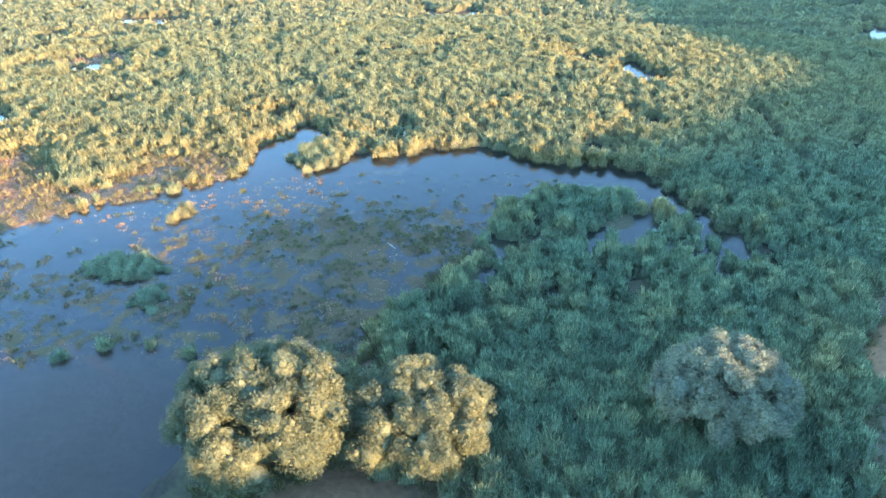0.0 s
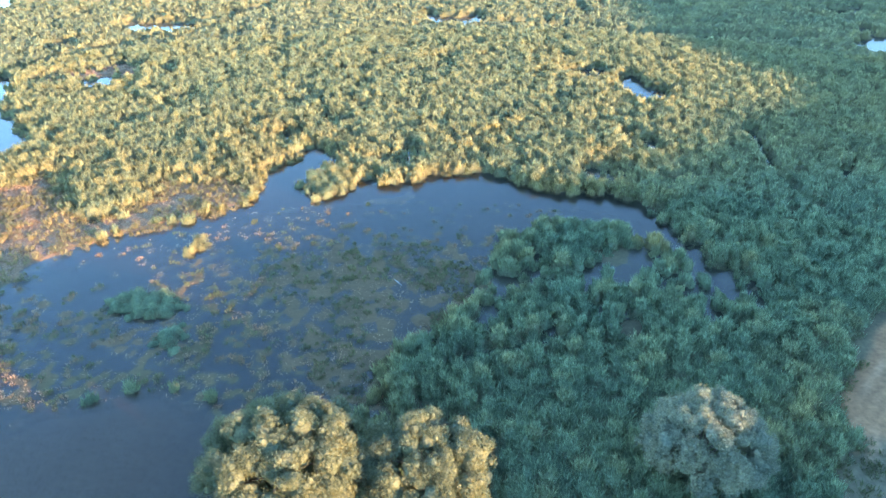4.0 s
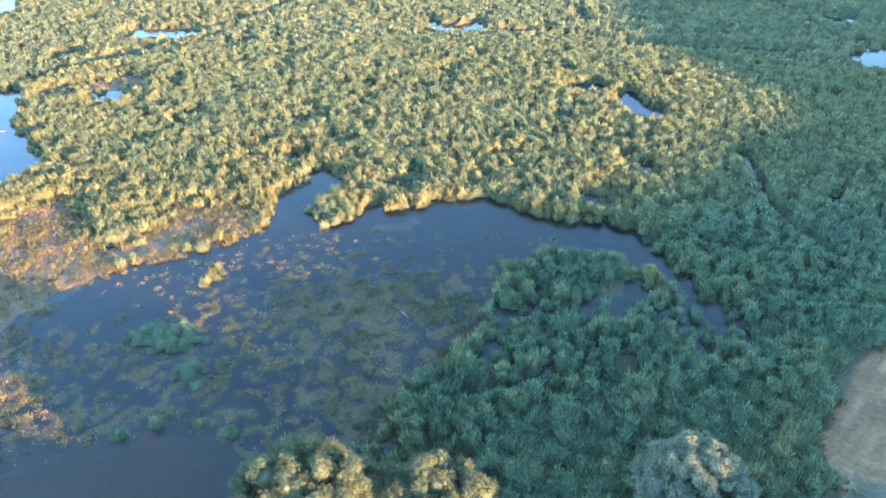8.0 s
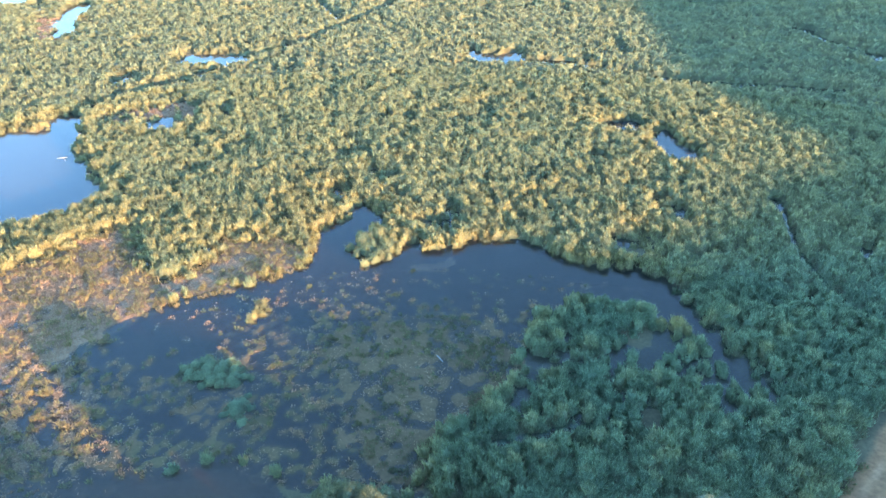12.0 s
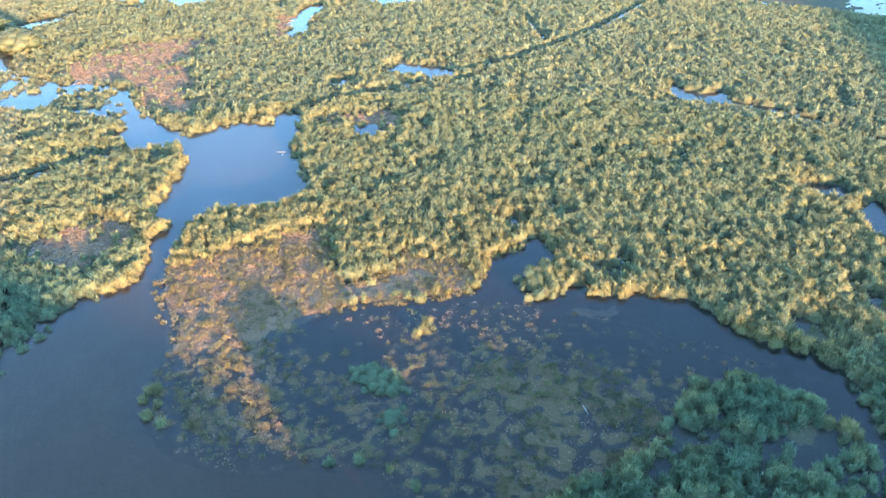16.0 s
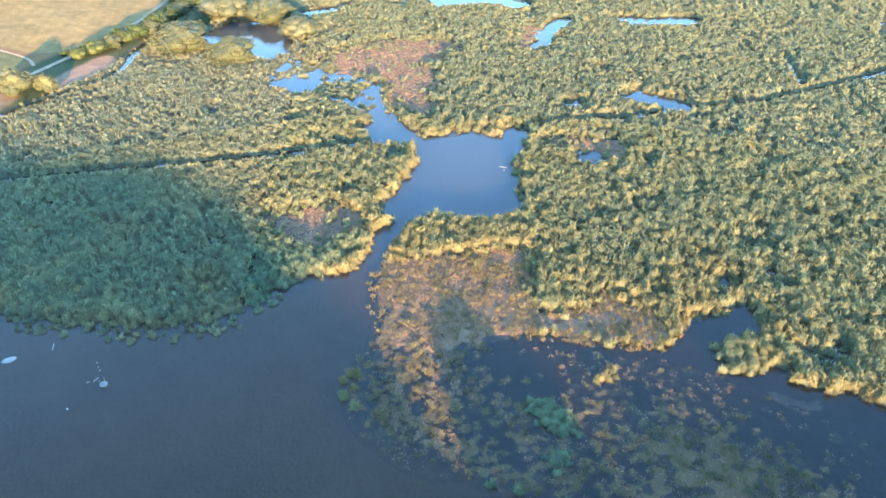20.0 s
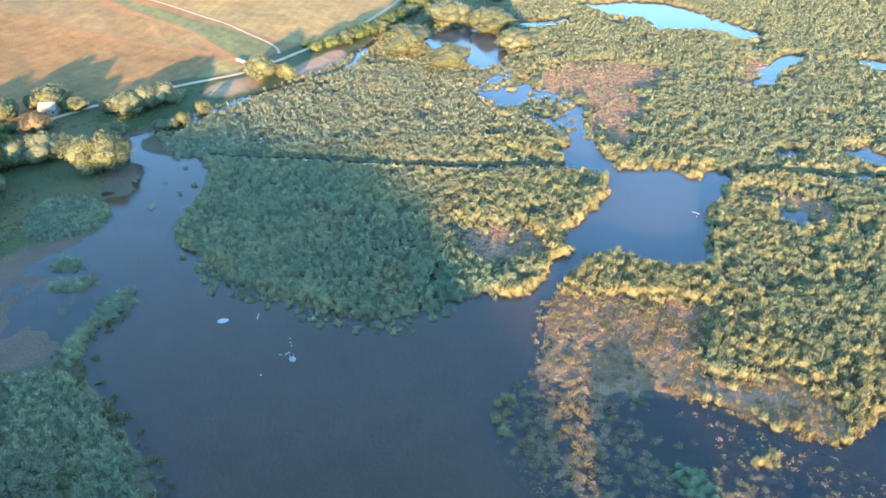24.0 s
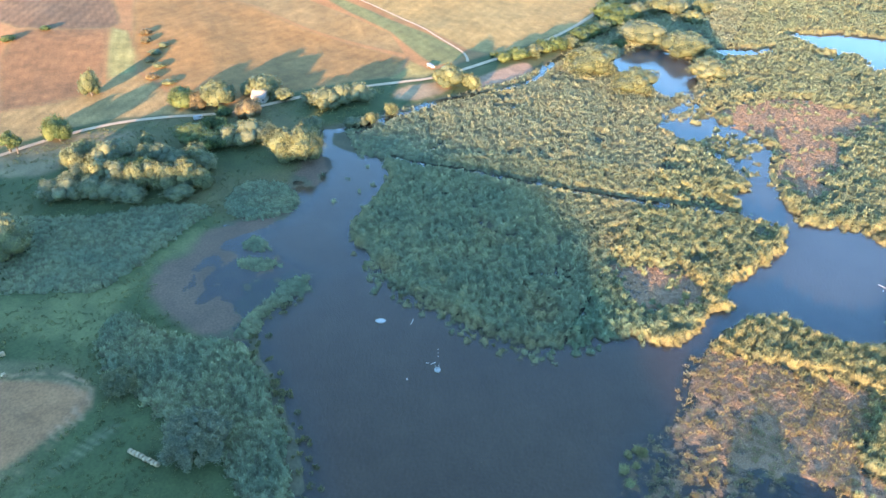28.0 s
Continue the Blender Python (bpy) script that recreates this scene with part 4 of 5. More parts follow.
tussocks("edge_clumps", 2.3, (-235, -110, 20, 80), lambda x, y, h, q, u: (q["open"] < 0.8) & (q["open"] > -7) & (y > 24 + (-120 - x) * 0.02) & (x < -118) & (x > -182) & (q["dry"] > 20) & (u < 0.34 * step(-7, 0, q["open"])),
         MAT_SEDGE, 90, 0.95, 1.5, 0.06, "stray reed clumps standing off the reed bed", "reeds", 0.35, 0.95)
tussocks("rough_grass", 2.6, (-330, -96, -112, 70), lambda x, y, h, q, u: (q["dry"] < -1) & (q["hill"] > 6) & (u < 0.75) & (fbm(x, y, 14, 19) > 0.38) & (inside_dist(x, y, LAND_PATCHES[1][0]) > 1) & (trail_dist(x, y, ROAD) > 3),
         MAT_GRASS, 12, 1.3, 0.5, 0.16, "rough tussocky grass on the damp meadow", "grass")
tussocks("shore_grass", 1.3, (-30, 100, 28, 120), lambda x, y, h, q, u: (q["dry"] < 0.5) & (q["dry"] > -7) & (u < 0.8) & (inside_dist(x, y, LAND_PATCHES[3][0]) > -0.3) & (inside_dist(x, y, LAND_PATCHES[5][0]) > -1), MAT_GRASS, 30, 0.8, 0.8, 0.05,
         "olive grass fringe between reeds and soil", "grass")


def fallen_stems(name, count, box, keep, length, width, label):
    """Dead stems lying on mud and water: thin slivers at all angles."""
    x, y = rng.uniform(box[0], box[1], count), rng.uniform(box[2], box[3], count)
    h, q = ground_height(x, y)
    k = keep(x, y, h, q)
    x, y, h = x[k], y[k], np.maximum(h[k], 0.0) + 0.05
    n = len(x)
    a, e = rng.uniform(0, np.pi, n), rng.normal(0.10, 0.22, n)
    ln = length * rng.uniform(0.4, 1.4, n)
    way = np.stack([np.cos(a) * np.cos(e), np.sin(a) * np.cos(e), np.sin(e)], 1) * ln[:, None]
    side = np.stack([-np.sin(a), np.cos(a), rng.normal(0, 0.5, n)], 1) * (width * rng.uniform(0.5, 1.5, n))[:, None]
    c = np.stack([x, y, h + 0.5 * np.abs(way[:, 2])], 1)
    v = np.stack([c - way * 0.5, c + side, c + way * 0.5, c - side], 1).reshape(-1, 3)
    return tagged(new(name, mesh_from(name, v, np.arange(len(v)).reshape(-1, 4), MAT_DEAD)), label, "reed litter", kind="stuff")


fallen_stems("fallen_reeds", 260000, LAKE_BOX, lambda x, y, h, q: (q["mat"] < 0.6) & (h > -0.1), 0.6, 0.042, "pinkish-tan litter of fallen reeds")
fallen_stems("fallen_reeds", 150000, (-260, -80, 90, 340), lambda x, y, h, q: (q["mat"] < 0.6) & (h > -0.1) & (np.hypot(x, y) > 140), 1.0, 0.11, "pinkish litter of fallen reeds among green reeds")
fallen_stems("floating_stems", 40000, LAKE_BOX, lambda x, y, h, q: (q["flats"] < 0) & (h > -0.16) & (fbm(x, y, 3, 77) > 0.42), 0.5, 0.045, "dead stems floating over the shallows")
reed_object("reed_islet", -150, -134, 188, 206, 0.6, lambda x, y: (step(-1.5, 1.0, 2.0 - np.hypot((x + 141.5) * 0.45 + (y - 197) * 0.18, (y - 197) * 0.75 - (x + 141.5) * 0.3)), np.full(x.shape, 0.5), x * 0),
            lambda x, y: x < 0, 12.0, (1.0, 0.08, 0.4), "golden reed islet at the pond's far edge", 1.8, 2.0)

# ---- trees ----
def tube(path, radii, sides=7):
    """Tapered limb along a path; returns verts and quads."""
    path, v, f = np.asarray(path, float), [], []
    for i, (p, r) in enumerate(zip(path, radii)):
        t = path[min(i + 1, len(path) - 1)] - path[max(i - 1, 0)]
        t /= np.linalg.norm(t) + 1e-9
        a = np.cross(t, (0.3, 0.9, 0.1))
        a /= np.linalg.norm(a) + 1e-9
        b = np.cross(t, a)
        for k in range(sides):
            w = 2 * math.pi * k / sides
            v.append(p + r * (math.cos(w) * a + math.sin(w) * b))
    for i in range(len(path) - 1):
        for k in range(sides):
            f.append((i * sides + k, i * sides + (k + 1) % sides, (i + 1) * sides + (k + 1) % sides, (i + 1) * sides + k))
    return np.array(v), np.array(f)


def join(parts):
    vs, fs, n = [], [], 0
    for v, f in parts:
        vs.append(v), fs.append(f + n)
        n += len(v)
    return np.concatenate(vs), np.concatenate(fs)


def tree_meshes(seed, rx, ry, height, plumes, leaves, leaf, leaf_mat, tops=1.0, low=0.1):
    """Wood and crown of one tree: limbs that reach the plumes, each plume a heap of leafy puffs round a dense core."""
    rng = np.random.default_rng(seed)
    k = np.arange(plumes) + 0.5
    vz, az = 1 - 1.22 * k / plumes, 2.39996 * k + rng.normal(0, 0.25, plumes)
    flat = np.sqrt(np.maximum(0, 1 - vz ** 2))
    out = np.stack([flat * np.cos(az), flat * np.sin(az), vz], 1) + rng.normal(0, 0.07, (plumes, 3))
    out /= np.linalg.norm(out, axis=1)[:, None]
    mid = np.array((0, 0, height * (low + (1 - low) * 0.34)))
    span = np.array((rx, ry, height - mid[2]))
    size = (1.45 if leaves > 8000 else 1.75) * math.sqrt(2 * (rx * ry) / plumes) * rng.uniform(0.7, 1.25, plumes)
    far = rng.uniform(0.78, 1.02, plumes)
    cen = mid + out * (span - np.array((1, 1, tops)) * size.mean() * 0.55) * far[:, None]
    # puffs on the outer side of each plume
    each = 10 if leaves > 8000 else 5
    n = plumes * each
    own = np.repeat(np.arange(plumes), each)
    d = rng.normal(0, 1, (n, 3)) + 0.9 * out[own] + np.array((0, 0, 0.35))
    d /= np.linalg.norm(d, axis=1)[:, None]
    puff = cen[own] + d * (size[own] * rng.uniform(0.45, 0.8, n))[:, None]
    puff_r = size[own] * rng.uniform(0.26, 0.46, n)
    chance = puff_r ** 2 / (puff_r ** 2).sum()
    pick = rng.choice(n, leaves, p=chance)
    e = rng.normal(0, 1, (leaves, 3)) + 0.8 * out[own[pick]]
    e /= np.linalg.norm(e, axis=1)[:, None]
    pos = puff[pick] + e * (puff_r[pick] * rng.uniform(0.55, 1.3, leaves))[:, None]
    keep = pos[:, 2] > 0.2
    pos, e = pos[keep], e[keep]
    axis = 0.45 * e + rng.normal(0, 0.5, e.shape) + np.array((0, 0, 0.15))
    axis /= np.linalg.norm(axis, axis=1)[:, None]
    side = np.cross(axis, e + rng.normal(0, 0.8, e.shape))
    side *= (0.28 * leaf / (np.linalg.norm(side, axis=1) + 1e-9))[:, None]
    ln = (leaf * rng.uniform(0.7, 1.5, len(pos)))[:, None]
    v = np.stack([pos - side, pos + side, pos + axis * ln], 1).reshape(-1, 3)
    # dense inner mass: puff by puff, small lumpy balls
    ring, rows = 7, 5
    uu, vv = np.meshgrid(np.arange(ring) * 2 * np.pi / ring, np.linspace(-1.5, 1.5, rows))
    ball = np.stack([np.cos(vv) * np.cos(uu), np.cos(vv) * np.sin(uu), np.sin(vv)], -1).reshape(-1, 3)
    i, j = np.meshgrid(np.arange(ring), np.arange(rows - 1))
    f4 = np.stack([j * ring + i, j * ring + (i + 1) % ring, (j + 1) * ring + (i + 1) % ring, (j + 1) * ring + i], -1).reshape(-1, 4)
    f3 = np.concatenate([f4[:, (0, 1, 2)], f4[:, (0, 2, 3)]])
    heap, heap_r = (np.concatenate([puff, cen]), np.concatenate([puff_r * 0.5, size * 0.62])) if leaves > 8000 else (cen, size * 0.78)
    core = heap[:, None] + ball[None] * (heap_r[:, None] * rng.uniform(0.85, 1.15, (len(heap), len(ball))))[..., None]
    core[..., 2] = np.maximum(core[..., 2], 0.05)
    cf = (f3[None] + (np.arange(len(heap)) * len(ball))[:, None, None]).reshape(-1, 3)
    crown = (np.concatenate([core.reshape(-1, 3), v]), np.concatenate([cf, core.shape[0] * core.shape[1] + np.arange(len(v)).reshape(-1, 3)]))
    tr = 0.04 * height
    bend = rng.normal(0, 0.05, 3) * rx
    top = np.array((bend[0], bend[1], height * 0.75))
    trunks = [tube([(0, 0, -0.4), (0, 0, 0.5), top * 0.5 + (bend[1], bend[2], 0), top], [tr * 1.5, tr, tr * 0.7, tr * 0.25], 8)]
    for c in cen[rng.permutation(plumes)[:12]]:
        s_ = top * rng.uniform(0.15, 0.6)
        trunks.append(tube([s_, (s_ + c) / 2 + (0, 0, 0.05 * height), c], [tr * 0.45, tr * 0.28, tr * 0.08], 5))
    return mesh_from("trunk", *join(trunks), MAT_BARK, True), mesh_from("crown", *crown, leaf_mat, True)


def part_of(parent, name, me, label=""):
    ob = new(name, me)
    ob.parent = parent
    return tagged(ob, label)


def floor_at(x, y):
    return float(ground_height(np.array([float(x)]), np.array([float(y)]))[0][0])


def plant(name, x, y, meshes, label, category, group="", turn=0.0, scale=1.0, z=None):
    ob = new(name)
    ob.matrix_world = pose(x, y, floor_at(x, y) if z is None else z, 0, 0, turn) @ Matrix.Scale(scale, 4)
    part_of(ob, "trunk", meshes[0])
    part_of(ob, "crown", meshes[1])
    return tagged(ob, label, category, group)


plant("willow_tree", -18.7, 54.3, tree_meshes(4, 9.6, 9.6, 10.8, 90, 130000, 0.17, MAT_WILLOW), "broad silver-green willow on the lake bank", "tree", "bank willows")
plant("willow_tree", -2.6, 54.4, tree_meshes(5, 7.9, 7.2, 8.4, 62, 85000, 0.17, MAT_WILLOW), "rounded silver-green willow beside the dirt path", "tree", "bank willows")
plant("willow_tree", 30.4, 57.0, tree_meshes(10, 7.5, 6.8, 10.6, 70, 80000, 0.17, MAT_SILVER), "silver willow rising out of the dark reeds", "tree", "bank willows")
plant("willow_tree", -120.5, -25, tree_meshes(11, 7.4, 7.4, 8.6, 34, 24000, 0.34, MAT_DUSKY), "large dark green willow at the meadow's corner", "tree")
plant("willow_bush", -147, -43.5, tree_meshes(13, 3.9, 3.9, 5.2, 16, 9000, 0.3, MAT_WILLOW), "small grey-green willow bush by the field", "tree")

# far trees: a few models, each placed at its own size
MODELS = {
    "olive": [tree_meshes(21 + k, 5.0, 5.0, 9.0, 15, 2600, 0.55, MAT_GOLD) for k in range(3)],
    "dark": [tree_meshes(31 + k, 5.0, 5.0, 8.0, 15, 2500, 0.55, MAT_OAK) for k in range(2)],
    "silver": [tree_meshes(41 + k, 5.0, 5.0, 9.0, 15, 2600, 0.55, MAT_WILLOW) for k in range(3)],
    "brown": [tree_meshes(51, 5.0, 5.0, 7.0, 14, 2400, 0.55, MAT_BROWNLEAF)],
    "tall": [tree_meshes(61, 2.2, 2.2, 9.0, 12, 2000, 0.4, MAT_OAK, 1.0, 0.42)],
}
MODEL_HEIGHT = {"olive": 9.0, "dark": 8.0, "silver": 9.0, "brown": 7.0, "tall": 9.0}
WORDS = {"olive": "olive-green broadleaf tree", "dark": "dark green bushy tree", "silver": "grey-green willow",
         "brown": "browning dry bush", "tall": "slender tree with a bare pale trunk"}
pick_tree = random.Random(5)


def trees(name, rows, where, group):
    for x, y, r, h, kind in rows:
        model = pick_tree.choice(MODELS[kind])
        dx, dy, wide_ = pick_tree.uniform(-1, 1), pick_tree.uniform(-1, 1), pick_tree.uniform(0.95, 1.3)
        h *= pick_tree.uniform(0.84, 1.02)
        base_r = 2.2 if kind == "tall" else 5.0
        ob = new(name if kind != "brown" else "bush")
        ob.matrix_world = pose(x + dx, y + dy, floor_at(x + dx, y + dy) - 0.1, 0, 0, pick_tree.uniform(0, 360)) @ Matrix.Diagonal((r / base_r * wide_ * 1.12, r / base_r * 1.2, h / MODEL_HEIGHT[kind], 1))
        part_of(ob, "trunk", model[0])
        part_of(ob, "crown", model[1])
        tagged(ob, WORDS[kind] + " " + where, "tree" if h > 4.5 else "bush", group)


trees("roadside_tree", [(-302, -97, 2.4, 8.5, "tall"), (-301, -94, 2.2, 8.0, "tall"), (-308, -78, 4.6, 10.5, "dark"), (-352, -69, 3.4, 12.0, "olive"),
                        (-219, -82, 6.5, 14.0, "olive"), (-330, -29, 5.2, 9.5, "dark"), (-325, -22, 3.7, 6.2, "brown"), (-324, -12, 6.2, 13.0, "olive"),
                        (-303, -17, 2.6, 5.0, "dark"), (-302, -13, 2.4, 5.0, "dark"), (-310, 0, 4.3, 6.8, "brown"), (-334, 9, 5.8, 9.8, "olive")], "beside the farm road", "roadside trees")
trees("roadside_tree", [(-334, 1, 3.2, 7.0, "olive"), (-323, 18, 3.7, 5.7, "olive"), (-318, 29, 3.3, 5.6, "olive"), (-311, 37, 5.5, 9.6, "silver"),
                        (-311, 43, 4.6, 9.0, "silver"), (-313, 51, 5.0, 9.2, "silver"), (-312, -11, 2.5, 4.5, "dark"), (-317, 97, 6.4, 10.0, "olive"),
                        (-314, 108, 3.8, 6.9, "olive"), (-325, 109, 2.1, 4.0, "dark")], "beside the farm road", "roadside trees")
trees("bank_tree", [(-282, -10, 3.8, 8.5, "silver"), (-290, -10, 3.4, 6.0, "dark"), (-282, -1, 5.3, 10.2, "silver"), (-284, 6, 3.3, 8.0, "silver"),
                    (-263, 13, 6.0, 13.5, "olive"), (-262, 19, 6.0, 13.5, "olive"), (-287, 24, 2.6, 6.2, "silver"), (-289, 28, 2.3, 5.3, "silver"),
                    (-289, 52, 1.8, 5.8, "olive"), (-295, 63, 2.4, 5.9, "olive"), (-288, 43, 2.6, 4.4, "silver"), (-288, 48, 2.1, 3.9, "silver"),
                    (-281, -17, 4.6, 6.6, "dark"), (-291, -24, 5.5, 6.4, "dark")], "on the marsh bank", "bank trees")
trees("grove_tree", [(-278, -69, 4.3, 9.5, "olive"), (-287, -66, 4.2, 8.2, "olive"), (-278, -57, 4.3, 8.5, "silver"), (-285, -53, 3.9, 6.6, "silver"),
                     (-289, -42, 2.3, 6.3, "olive"), (-277, -42, 4.2, 7.0, "olive"), (-273, -35, 4.2, 7.4, "silver"), (-269, -29, 4.1, 7.8, "silver"),
                     (-270, -23, 4.1, 7.8, "olive"), (-261, -18, 3.1, 6.8, "silver"), (-264, -58, 4.1, 10.1, "olive"), (-259, -51, 4.0, 9.9, "silver")], "in a dense grove", "grove")
trees("grove_tree", [(-255, -44, 4.0, 9.8, "olive"), (-254, -38, 4.0, 9.8, "olive"), (-251, -33, 4.2, 10.4, "olive"), (-251, -27, 4.1, 10.4, "olive"),
                     (-248, -22, 3.6, 8.7, "olive"), (-256, -75, 4.1, 6.8, "silver"), (-254, -69, 4.3, 7.6, "silver"), (-264, -67, 3.7, 7.4, "silver"),
                     (-252, -60, 4.2, 7.4, "silver"), (-249, -52, 4.2, 6.8, "silver"), (-246, -45, 4.1, 6.0, "silver"), (-243, -29, 4.0, 5.6, "silver"),
                     (-268, -50, 4.0, 7.0, "dark"), (-264, -42, 4.0, 7.0, "dark")], "in a dense grove", "grove")
trees("hedge_tree", [(-343, 139, 3.2, 4.2, "dark"), (-344, 148, 4.2, 6.2, "dark"), (-347, 157, 4.3, 6.4, "olive"), (-350, 165, 4.3, 6.6, "dark"),
                     (-352, 174, 4.4, 6.6, "dark"), (-355, 182, 4.4, 6.7, "olive"), (-361, 192, 4.9, 7.5, "dark"), (-368, 203, 4.7, 6.8, "dark"),
                     (-372, 212, 4.7, 6.8, "olive"), (-381, 224, 5.6, 8.7, "dark"), (-351, 134, 1.9, 2.3, "dark"), (-399, 231, 7.8, 9.4, "dark"), (-387, 234, 7.4, 9.2, "dark")],
      "in a hedge along the field", "hedge")
trees("pond_tree", [(-319, 178, 10.1, 11.5, "olive"), (-288, 186, 8.1, 9.2, "olive"), (-350, 228, 10.5, 12.4, "silver"), (-325, 238, 9.2, 11.0, "olive"),
                    (-290, 229, 7.2, 9.2, "silver"), (-348, 210, 3.5, 4.1, "dark"), (-391, 244, 6.6, 10.1, "silver"), (-398, 265, 6.8, 10.6, "olive"),
                    (-394, 277, 6.1, 9.7, "silver"), (-372, 275, 5.0, 8.7, "olive"), (-391, 294, 5.2, 8.7, "olive"), (-416, 242, 6.8, 11.0, "olive"), (-421, 256, 7.0, 10.1, "silver")],
      "at a far pond", "pond trees")
trees("field_bush", [(-407, -45, 2.2, 2.4, "brown"), (-393, -41, 2.4, 2.6, "olive"), (-376, -38, 2.4, 2.8, "olive"), (-365, -43, 2.2, 2.2, "brown"), (-356, -34, 2.6, 2.6, "olive"),
                     (-420, -116, 3.0, 3.0, "dark"), (-432, -98, 2.2, 2.0, "dark"), (-419, -47, 2.4, 2.4, "brown"), (-400, -36, 2.2, 2.2, "olive"), (-384, -43, 2.0, 2.0, "brown")],
      "on the field's margin", "field bushes")


# ---- made things ----
def block(sx, sy, sz, x=0, y=0, z=0, bevel=0.0):
    """A box with its base at z, edges broken; a bmesh."""
    bm = bmesh.new()
    bmesh.ops.create_cube(bm, size=1, matrix=Matrix.Translation((x, y, z + sz / 2)) @ Matrix.Diagonal((sx, sy, sz, 1)))
    if bevel:
        bmesh.ops.bevel(bm, geom=bm.edges[:], offset=bevel, segments=2, affect="EDGES")
    return bm


def part(name, bm, mat, parent=None, label=""):
    me = bpy.data.meshes.new(name)
    bm.to_mesh(me)
    bm.free()
    me.materials.append(mat)
    ob = new(name, me)
    ob.parent = parent
    return tagged(ob, label)


def round_bar(r1, r2, length, m, seg=12):
    bm = bmesh.new()
    bmesh.ops.create_cone(bm, cap_ends=True, segments=seg, radius1=r1, radius2=r2, depth=length, matrix=m)
    return bm


# round straw bales: a row end to end, and two alone
def bale_mesh():
    bm = round_bar(0.62, 0.62, 1.02, pose(0, 0, 0.60, 0, 90, 0), 20)
    bmesh.ops.bevel(bm, geom=[e for e in bm.edges if abs(e.verts[0].co.x - e.verts[1].co.x) < 0.01], offset=0.09, segments=2, affect="EDGES")
    for v in bm.verts:
        v.co += noise.noise_vector(v.co * 2.3) * 0.04
        if v.co.z < 0.05:
            v.co.z = 0.0
    me = bpy.data.meshes.new("straw_bale")
    bm.to_mesh(me)
    bm.free()
    me.materials.append(MAT_STRAW)
    return me


BALE = bale_mesh()
jit = random.Random(3)
for k in range(8):
    x, y = -124.4 + 0.81 * k + jit.uniform(-0.08, 0.08), -40.0 + 0.84 * k + jit.uniform(-0.08, 0.08)
    ob = new("straw_bale", BALE)
    ob.matrix_world = pose(x, y, floor_at(x, y) - 0.03, 0, 0, 46 + jit.uniform(-4, 4))
    tagged(ob, "pale round straw bale in a row on grass", "straw bale", "bale row")
for x, y in ((-160, -73), (-169, -75)):
    ob = new("straw_bale", BALE)
    ob.matrix_world = pose(x, y, floor_at(x, y) - 0.03, 0, 0, 15 + x)
    tagged(ob, "pale round straw bale alone on the field", "straw bale")


def house(x, y, turn):
    """A small farmhouse: plastered walls with openings, a pitched tiled roof, a chimney."""
    ob = tagged(new("farmhouse"), "small pale plastered farmhouse with a light roof", "house")
    ob.matrix_world = pose(x, y, floor_at(x, y) - 0.2, 0, 0, turn)
    L, W, H, top = 6.4, 6.0, 2.8, 5.0
    for name, sx, sy, px, py in (("wall_front", L, 0.3, 0, -W / 2 + 0.15), ("wall_back", L, 0.3, 0, W / 2 - 0.15)):
        part(name, block(sx, sy, H, px, py), MAT_PLASTER, ob)
    for sgn in (-1, 1):
        bm = bmesh.new()
        vs = [bm.verts.new((sgn * (L / 2 - o), yy, zz)) for o in (0.0, 0.3) for yy, zz in ((-W / 2 + 0.3, 0), (W / 2 - 0.3, 0), (W / 2 - 0.3, H), (0, top - 0.05), (-W / 2 + 0.3, H))]
        bm.faces.new(vs[:5]), bm.faces.new(vs[5:][::-1])
        for i in range(5):
            bm.faces.new((vs[i], vs[(i + 1) % 5], vs[5 + (i + 1) % 5], vs[5 + i]))
        bmesh.ops.recalc_face_normals(bm, faces=bm.faces[:])
        part("gable", bm, MAT_PLASTER, ob)
    for sgn in (-1, 1):
        bm = block(L + 0.8, 3.95, 0.16)
        bmesh.ops.transform(bm, verts=bm.verts[:], matrix=pose(0, sgn * (W / 4 + 0.1), (H + top) / 2 - 0.02, -sgn * 36.5, 0, 0))
        slope = part("roof_slope", bm, MAT_ROOF, ob)
        for k in range(16):
            bm = block(0.06, 3.9, 0.06)
            bmesh.ops.transform(bm, verts=bm.verts[:], matrix=pose(-L / 2 - 0.25 + k * 0.46, sgn * (W / 4 + 0.15), (H + top) / 2 + 0.12, -sgn * 36.5, 0, 0))
            part("tile_row", bm, MAT_ROOF, slope)
    part("ridge_cap", round_bar(0.16, 0.16, L + 0.8, pose(0, 0, top + 0.12, 0, 90, 0), 10), MAT_ROOF, ob)
    part("chimney", block(0.6, 0.6, 1.4, 1.8, 0.8, top - 0.9, 0.03), MAT_PLASTER, ob)
    for px in (-2.4, 2.4):
        w = part("window", block(1.0, 0.12, 1.1, px, -W / 2 - 0.02, 1.1, 0.02), MAT_GREY, ob)
        part("pane", block(0.8, 0.06, 0.9, px, -W / 2 - 0.07, 1.2), MAT_GLASS, w)
    part("door", block(1.0, 0.12, 2.05, 0, -W / 2 - 0.02, 0.2, 0.02), MAT_GREY, ob)
    return ob


house(-326, 7, 65)


